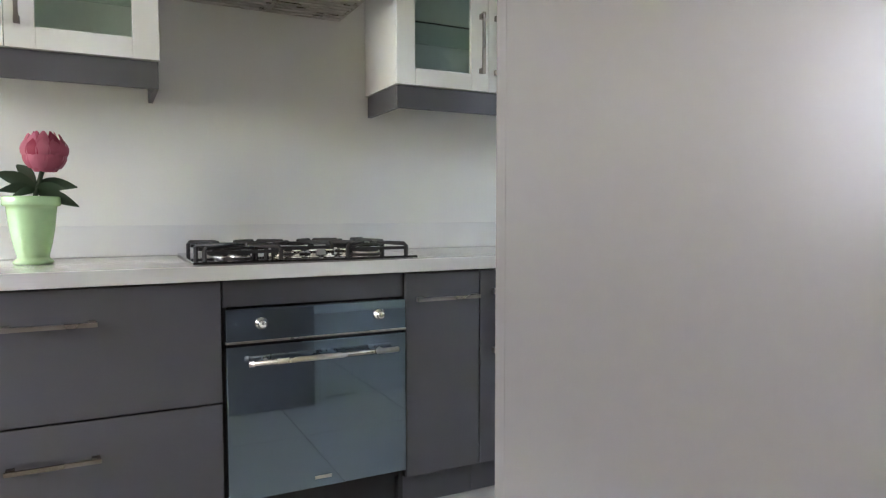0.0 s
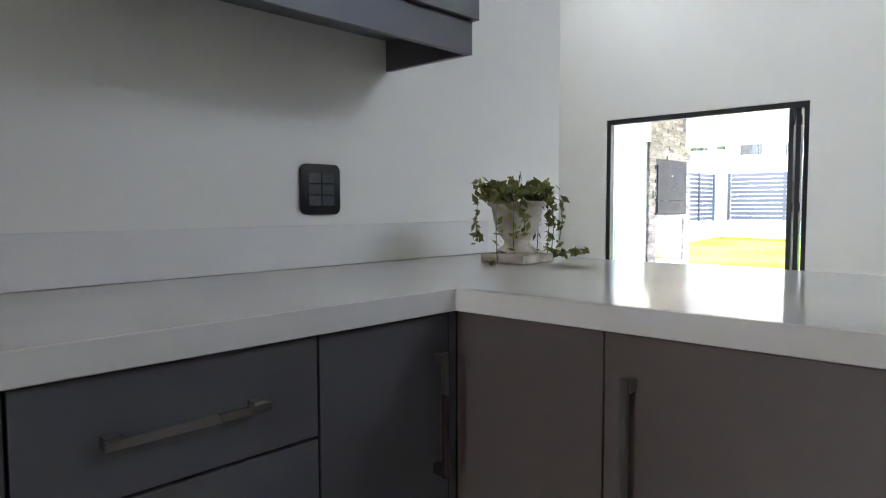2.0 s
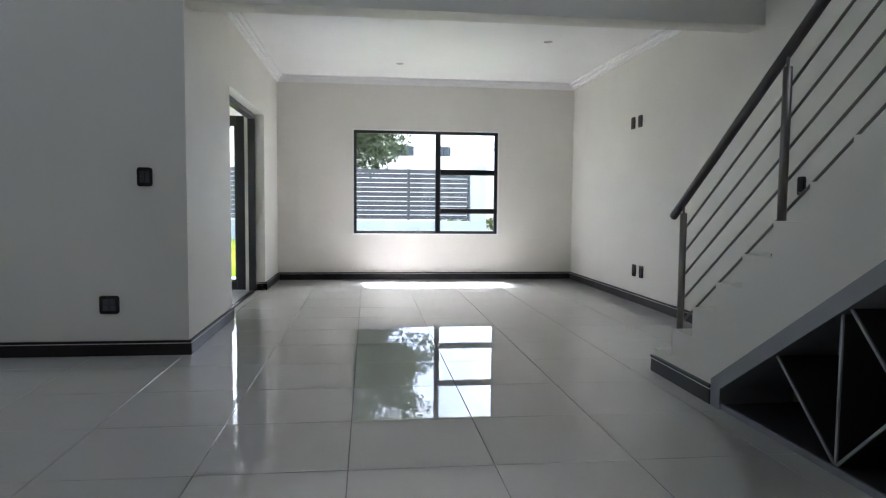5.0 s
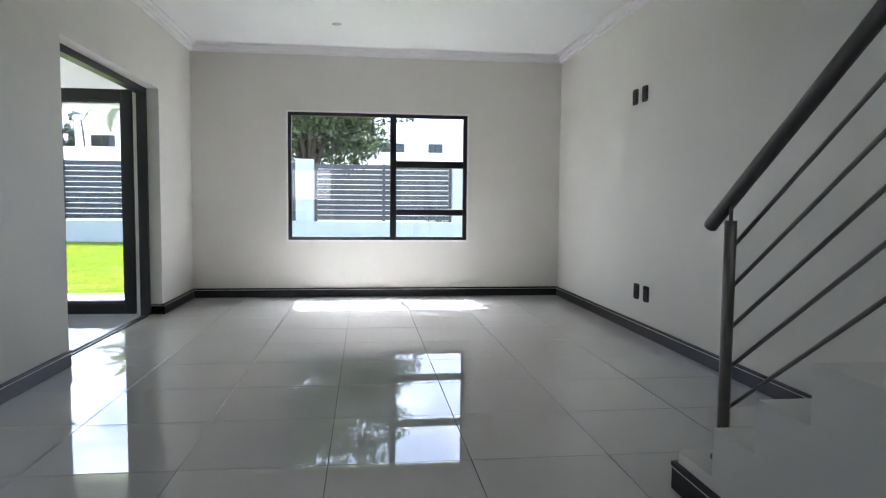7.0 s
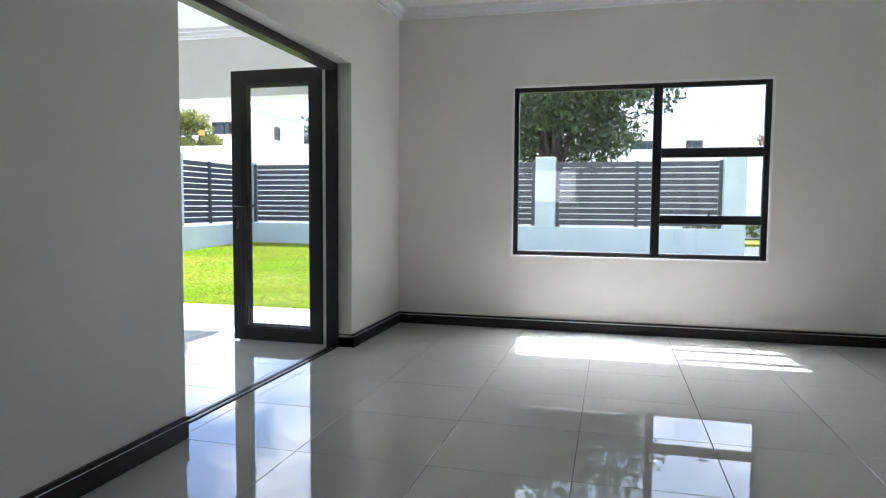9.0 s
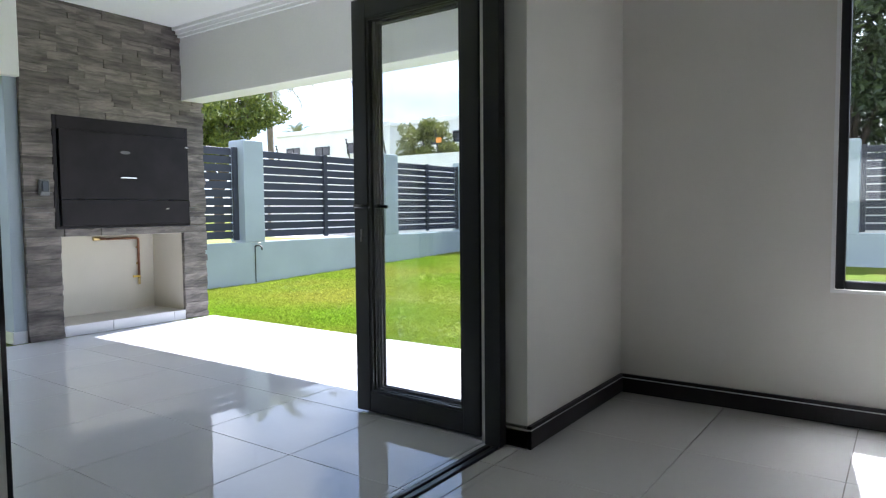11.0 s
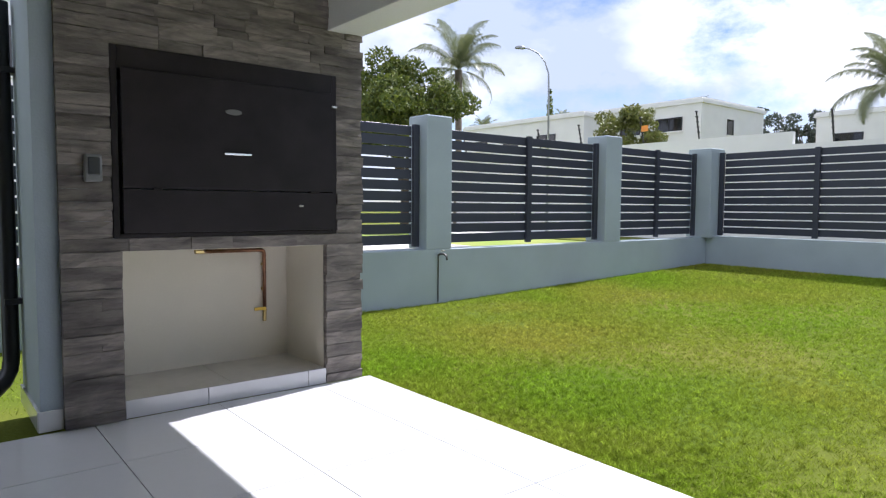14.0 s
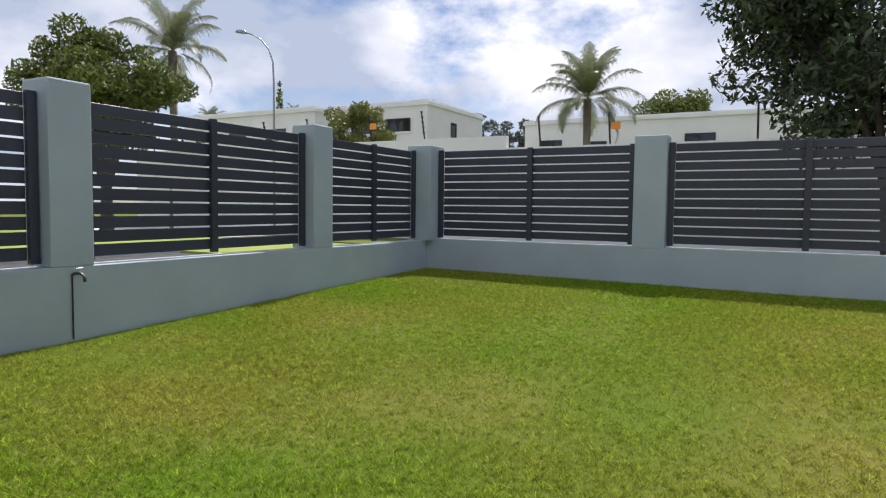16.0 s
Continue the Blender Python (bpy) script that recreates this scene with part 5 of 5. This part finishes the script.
def house(name, x0, y0, x1, y1, base, top, label, west, south):
    """A flat-roofed house: walls, parapet band, framed dark windows on its west and south sides (place, z0, width, height)."""
    ob = thing("house", ((x0 + x1) / 2, (y0 + y1) / 2, base), label, "house")
    part("wall", block(x0, y0, base, x1, y1, top - 0.35), M_EXTW, ob)
    part("parapet", blocks([(x0 - 0.12, y0 - 0.12, top - 0.349, x1 + 0.12, y1 + 0.12, top - 0.12), (x0 - 0.04, y0 - 0.04, top - 0.12, x1 + 0.04, y1 + 0.04, top)]), M_EXTW, ob)
    for y, z, w, h in west:
        win = part("window", block(x0 - 0.02, y - w / 2, z, x0 - 0.004, y + w / 2, z + h), M_HOB, ob, "dark window pane")
        part("frame", blocks([(x0 - 0.05, y - w / 2, z, x0 - 0.021, y - w / 2 + 0.07, z + h), (x0 - 0.05, y + w / 2 - 0.07, z, x0 - 0.021, y + w / 2, z + h), (x0 - 0.05, y - 0.035, z, x0 - 0.021, y + 0.035, z + h),
                              (x0 - 0.05, y - w / 2 + 0.07, z + h - 0.07, x0 - 0.021, y - 0.035, z + h), (x0 - 0.05, y + 0.035, z + h - 0.07, x0 - 0.021, y + w / 2 - 0.07, z + h)]), M_ALU, win)
        part("sill", block(x0 - 0.12, y - w / 2 - 0.1, z - 0.10, x0 - 0.004, y + w / 2 + 0.1, z - 0.005), M_EXTW, win)
    for x, z, w, h in south:
        win = part("window", block(x - w / 2, y0 - 0.02, z, x + w / 2, y0 - 0.004, z + h), M_HOB, ob, "dark window pane")
        part("frame", blocks([(x - w / 2, y0 - 0.05, z, x - w / 2 + 0.07, y0 - 0.021, z + h), (x + w / 2 - 0.07, y0 - 0.05, z, x + w / 2, y0 - 0.021, z + h)]), M_ALU, win)
        part("sill", block(x - w / 2 - 0.1, y0 - 0.12, z - 0.10, x + w / 2 + 0.1, y0 - 0.004, z - 0.005), M_EXTW, win)
    return ob


house("house", 50.0, 24.2, 58.0, 31.5, -0.3, 7.9, "white flat-roofed modern house across the street", [(29.3, 5.9, 1.6, 0.8), (26.4, 5.95, 1.9, 0.85)], [(53.5, 5.8, 0.8, 1.0)])
house("house", 48.0, 31.6, 56.0, 44.0, -0.3, 7.65, "low white wing of a flat-roofed house", [(42.0, 5.6, 1.6, 0.7), (38.6, 5.5, 1.6, 0.7), (35.0, 5.5, 1.8, 0.8)], [])
house("house", 62.0, -9.0, 70.0, 22.4, -0.3, 7.85, "long white flat-roofed house behind the palm", [(20.3, 5.4, 1.8, 0.9), (16.8, 5.2, 1.6, 0.9), (9.6, 5.5, 2.0, 0.9), (2.0, 5.0, 1.8, 1.0), (-2.6, 5.0, 2.0, 1.1), (-6.2, 5.0, 1.2, 1.1)], [])
house("house", 68.5, 1.0, 76.0, 9.0, -0.3, 8.5, "white upper storey set back behind a long house", [(6.2, 6.9, 1.6, 0.8)], [])
house("house", 8.0, 24.0, 16.5, 32.0, -0.3, 7.2, "pale beige neighbouring house behind the fence", [], [(14.6, 4.6, 1.6, 1.3), (11.6, 4.6, 1.6, 1.3)])
tagged(part("wall_street_far", blocks([(38.0, 13.6, -0.32, 38.25, 36.0, 3.98), (38.0, -4.0, -0.32, 38.25, 13.59, 3.5), (38.0, -60.0, -0.32, 38.25, -4.01, 2.7)]), M_EXTW), "white plastered boundary wall across the street", "wall", kind="structure")
tagged(part("verge_far", block(33.6, -60, -0.32, 37.9, 60, -0.24), M_SOIL), "grass verge across the street", "verge", kind="structure")
hedge = thing("hedge", (37.2, -10, -0.24), "low dark clipped hedge along a wall", "hedge")
leaf_cloud("leaves", [(37.2, -16.0 + 0.5 * i, 0.15, 0.42) for i in range(26)], 4000, 0.08, M_TREE2, hedge, 41)

# electric fence posts on the far wall
M_WARN = surface("orange_sign", (0.85, 0.30, 0.04), 0.5, bump=0)
for i, (y, z) in enumerate(((34.6, 3.98), (32.2, 3.98), (26.3, 3.98), (23.6, 3.98), (20.1, 3.98), (17.4, 3.98), (12.2, 3.5), (9.5, 3.5), (4.6, 3.5))):
    e = thing("electric_fence_post", (38.1, y, z), "leaning electric fence post with insulators", "fence post", "electric fence posts")
    part("rod", tube([(38.1, y, z - 0.02), (38.1 - 0.30, y, z + 1.15)], 0.035, 6), M_PIPE, e)
    for k in range(5):
        t = 0.25 + 0.18 * k
        part("insulator", tube([(38.1 - 0.30 * t - 0.07, y, z + 1.15 * t), (38.1 - 0.30 * t + 0.07, y, z + 1.15 * t)], 0.035, 6), M_PIPE, e)
    if i in (4, 7):
        part("sign", block(37.76, y - 0.44, z + 0.50, 37.775, y - 0.10, z + 0.76), M_WARN, e, "orange warning sign")

lamp = thing("street_lamp", (36.4, 24.3, -0.3), "tall galvanised street lamp with a curved arm", "street lamp")
lx, ly = 36.4, 24.3
part("pole", tube([(lx, ly, -0.3), (lx, ly, 6.6), (lx, ly + 0.04, 7.5), (lx, ly + 0.27, 8.1), (lx, ly + 0.72, 8.58), (lx, ly + 1.3, 8.90), (lx, ly + 1.75, 9.03)], [0.065, 0.045, 0.04, 0.037, 0.034, 0.031, 0.03], 10), M_LAMPW, lamp, smooth=True)
part("lamp_head", tube([(lx, ly + 1.65, 9.0), (lx, ly + 1.80, 9.06), (lx, ly + 2.20, 9.14), (lx, ly + 2.32, 9.13)], [0.04, 0.10, 0.09, 0.04], 10), M_LAMPW, lamp, smooth=True)

# ---- plants on the worktop ----
px, py = 1.165, 2.34
pot = thing("flower_pot", (px, py, CT), "mint green glass pot holding a pink protea", "pot")
part("vessel", lathe([(0.052, 0.0005), (0.056, 0.004), (0.056, 0.010), (0.046, 0.018), (0.044, 0.024), (0.052, 0.055), (0.062, 0.11), (0.068, 0.165), (0.069, 0.178), (0.078, 0.181), (0.080, 0.186), (0.080, 0.205), (0.077, 0.210), (0.070, 0.209), (0.066, 0.17), (0.058, 0.10)], (px, py, CT), 40), M_JADE, pot, smooth=True)
pro = thing("protea", (px + 0.01, py, CT + 0.15), "pink king protea flower with dark green leaves", "flower")
part("stem", tube([(px + 0.005, py, CT + 0.10), (px + 0.012, py, CT + 0.22), (px + 0.038, py, CT + 0.31)], 0.007, 8), M_LEAFD, pro, smooth=True)
bm = bmesh.new()
fc = Vector((px + 0.040, py, CT + 0.286))
for ring, (cnt, rr, h0, h1, w) in enumerate(((13, 0.040, 0.0, 0.050, 0.026), (13, 0.057, 0.010, 0.075, 0.031), (12, 0.062, 0.030, 0.098, 0.033), (10, 0.052, 0.052, 0.116, 0.031), (8, 0.033, 0.070, 0.124, 0.026))):
    for k in range(cnt):
        a = 6.283 * (k + 0.5 * (ring % 2)) / cnt
        o, s = Vector((math.cos(a), math.sin(a), 0)), Vector((-math.sin(a), math.cos(a), 0))
        rows_p = []
        for m in range(6):
            u = m / 5
            rad = rr * (0.62 + 0.46 * math.sin(math.pi * min(1.0, 0.10 + 0.72 * u)))
            half = w * 0.62 * math.sin(math.pi * (0.16 + 0.78 * u))
            c = fc + o * rad + Vector((0, 0, h0 + (h1 - h0) * u))
            rows_p.append([bm.verts.new(c - s * half - o * 0.004), bm.verts.new(c), bm.verts.new(c + s * half - o * 0.004)])
        for p0, p1 in zip(rows_p, rows_p[1:]):
            bm.faces.new((p0[0], p0[1], p1[1], p1[0]))
            bm.faces.new((p0[1], p0[2], p1[2], p1[1]))
part("petals", bm, M_PETAL, pro, "pink overlapping petals", True)
part("heart", lathe([(0.010, 0.0), (0.034, 0.012), (0.048, 0.04), (0.044, 0.080), (0.024, 0.110)], tuple(fc), 16), M_PETAL, pro, smooth=True)
for a, el, ln, z in ((200, 35, 0.13, 0.235), (165, 60, 0.10, 0.25), (15, 12, 0.12, 0.245), (350, -8, 0.12, 0.225), (330, 20, 0.10, 0.230), (230, 10, 0.09, 0.225), (190, 15, 0.10, 0.23), (40, 30, 0.09, 0.235)):
    bm = bmesh.new()
    a, el = radians(a), radians(el)
    d = Vector((math.cos(a) * math.cos(el), math.sin(a) * math.cos(el) * 0.5, math.sin(el)))
    s = d.cross(Vector((0, 1, 0.35))).normalized()
    base = Vector((px + 0.012, py, CT + z))
    row = []
    for k in range(7):
        t = k / 6
        w = ln * 0.17 * math.sin(math.pi * (0.08 + 0.9 * t)) + 0.001
        c = base + d * ln * t - Vector((0, 0, 0.03 * t * t)) + Vector((0, -0.004, 0))
        row.append((bm.verts.new(c - s * w), bm.verts.new(c + Vector((0, 0.004, -0.003))), bm.verts.new(c + s * w)))
    for r0, r1 in zip(row, row[1:]):
        bm.faces.new((r0[0], r1[0], r1[1], r0[1]))
        bm.faces.new((r0[1], r1[1], r1[2], r0[2]))
    part("leaf", bm, M_LEAFD, pro, smooth=True)

ux, uy = 4.222, 2.279
urn = thing("stone_urn", (ux, uy, CT), "weathered cream plaster urn planter on the worktop", "urn")
part("base", block(ux - 0.075, uy - 0.075, CT + 0.0005, ux + 0.075, uy + 0.075, CT + 0.026, 0.003), M_URN, urn)
part("bowl", lathe([(0.062, 0.0262), (0.056, 0.036), (0.038, 0.050), (0.036, 0.060), (0.045, 0.072), (0.060, 0.092), (0.068, 0.125), (0.074, 0.158), (0.085, 0.164), (0.087, 0.172), (0.082, 0.175), (0.070, 0.172), (0.063, 0.14)], (ux, uy, CT), 36), M_URN, urn, smooth=True)
ivy = thing("trailing_ivy", (ux, uy, CT + 0.17), "variegated ivy trailing over the urn", "plant")
r = random.Random(12)
cents = [(ux + r.uniform(-0.085, 0.085), uy + r.uniform(-0.075, 0.075), CT + 0.190 + r.uniform(-0.005, 0.03), 0.03) for _ in range(26)]
cents += [(ux, uy, CT + 0.235, 0.022), (ux - 0.13, uy - 0.03, CT + 0.19, 0.035), (ux + 0.12, uy - 0.02, CT + 0.18, 0.03)]
leaf_cloud("leaves", cents, 430, 0.017, M_IVY, ivy, 51)
for k, (dx, dy, ln) in enumerate(((-0.13, -0.03, 0.17), (-0.11, -0.07, 0.14), (-0.14, 0.03, 0.12), (0.12, -0.04, 0.15), (0.13, 0.02, 0.16), (0.10, -0.08, 0.12), (0.14, -0.01, 0.17), (-0.09, -0.09, 0.10))):
    pts = [(ux + dx * 0.7, uy + dy * 0.7, CT + 0.185), (ux + dx, uy + dy, CT + 0.180), (ux + dx * 1.06, uy + dy * 1.06, CT + 0.18 - ln * 0.5), (ux + dx * 1.0, uy + dy, CT + 0.182 - ln)]
    part("stem", tube(pts, 0.0012, 5), M_LEAFD, ivy)
    leaf_cloud("trail", [(ux + dx * 1.03, uy + dy * 1.03, CT + 0.178 - ln * t / 6, 0.016) for t in range(7)], 20, 0.014, M_IVY, ivy, 60 + k)["kind"] = "stuff"
leaf_cloud("trail", [(ux + 0.11 + 0.016 * t, uy - 0.05 - 0.008 * t, CT + 0.022, 0.018) for t in range(7)], 46, 0.015, M_IVY, ivy, 80, 0.5)["kind"] = "stuff"

# ---- floor tiles, one by one ----
TILE_MESH = {}


def lay(parent, name, material, x_line, y_line, pitch, areas, single):
    """Lays clipped tiles over rectangles; those inside single are pieces, the rest one joined part."""
    bm = bmesh.new()
    g = 0.0018
    for ax0, ay0, ax1, ay1 in areas:
        i0, i1 = math.floor((ax0 - x_line) / pitch), math.ceil((ax1 - x_line) / pitch)
        j0, j1 = math.floor((ay0 - y_line) / pitch), math.ceil((ay1 - y_line) / pitch)
        for i in range(i0, i1):
            for j in range(j0, j1):
                x0, x1 = max(ax0, x_line + i * pitch + g), min(ax1, x_line + (i + 1) * pitch - g)
                y0, y1 = max(ay0, y_line + j * pitch + g), min(ay1, y_line + (j + 1) * pitch - g)
                if x1 - x0 < 0.01 or y1 - y0 < 0.01:
                    continue
                if not (single[0] < (x0 + x1) / 2 < single[2] and single[1] < (y0 + y1) / 2 < single[3]):
                    cell(bm, x0, y0, -0.0105, x1, y1, 0.0)
                    continue
                key = (name, round(x1 - x0, 4), round(y1 - y0, 4))
                if key not in TILE_MESH:
                    TILE_MESH[key] = mesh_of(name, block(0, 0, -0.0105, x1 - x0, y1 - y0, 0.0, 0.0009, 1), material)
                o = new(name, TILE_MESH[key])
                o.parent, o.location = parent, (x0, y0, 0)
    if bm.faces:
        o = part("joined_tiles", bm, material, parent)
        o["kind"] = "stuff"
    else:
        bm.free()


lay(screed, "tile", M_TILE, 6.903, -0.138, 0.5905, [(XE, YS, XA + T, YK), (XA + T, YS, XW, YB), (XC, YK, XA, YD), (11.06, YB, 13.02, YB + 0.105)], (4.6, -2.0, 14.2, 3.6))
lay(patio_slab, "tile", M_PTILE, 13.02, 3.02, 0.605, [(XA + T, YB + T, 14.60, 6.019), (11.06, YB + 0.186, 13.02, YB + T), (XA + 0.1, 2.89, XA + T, 4.91)], (9, 1.5, 14.7, 6.1))
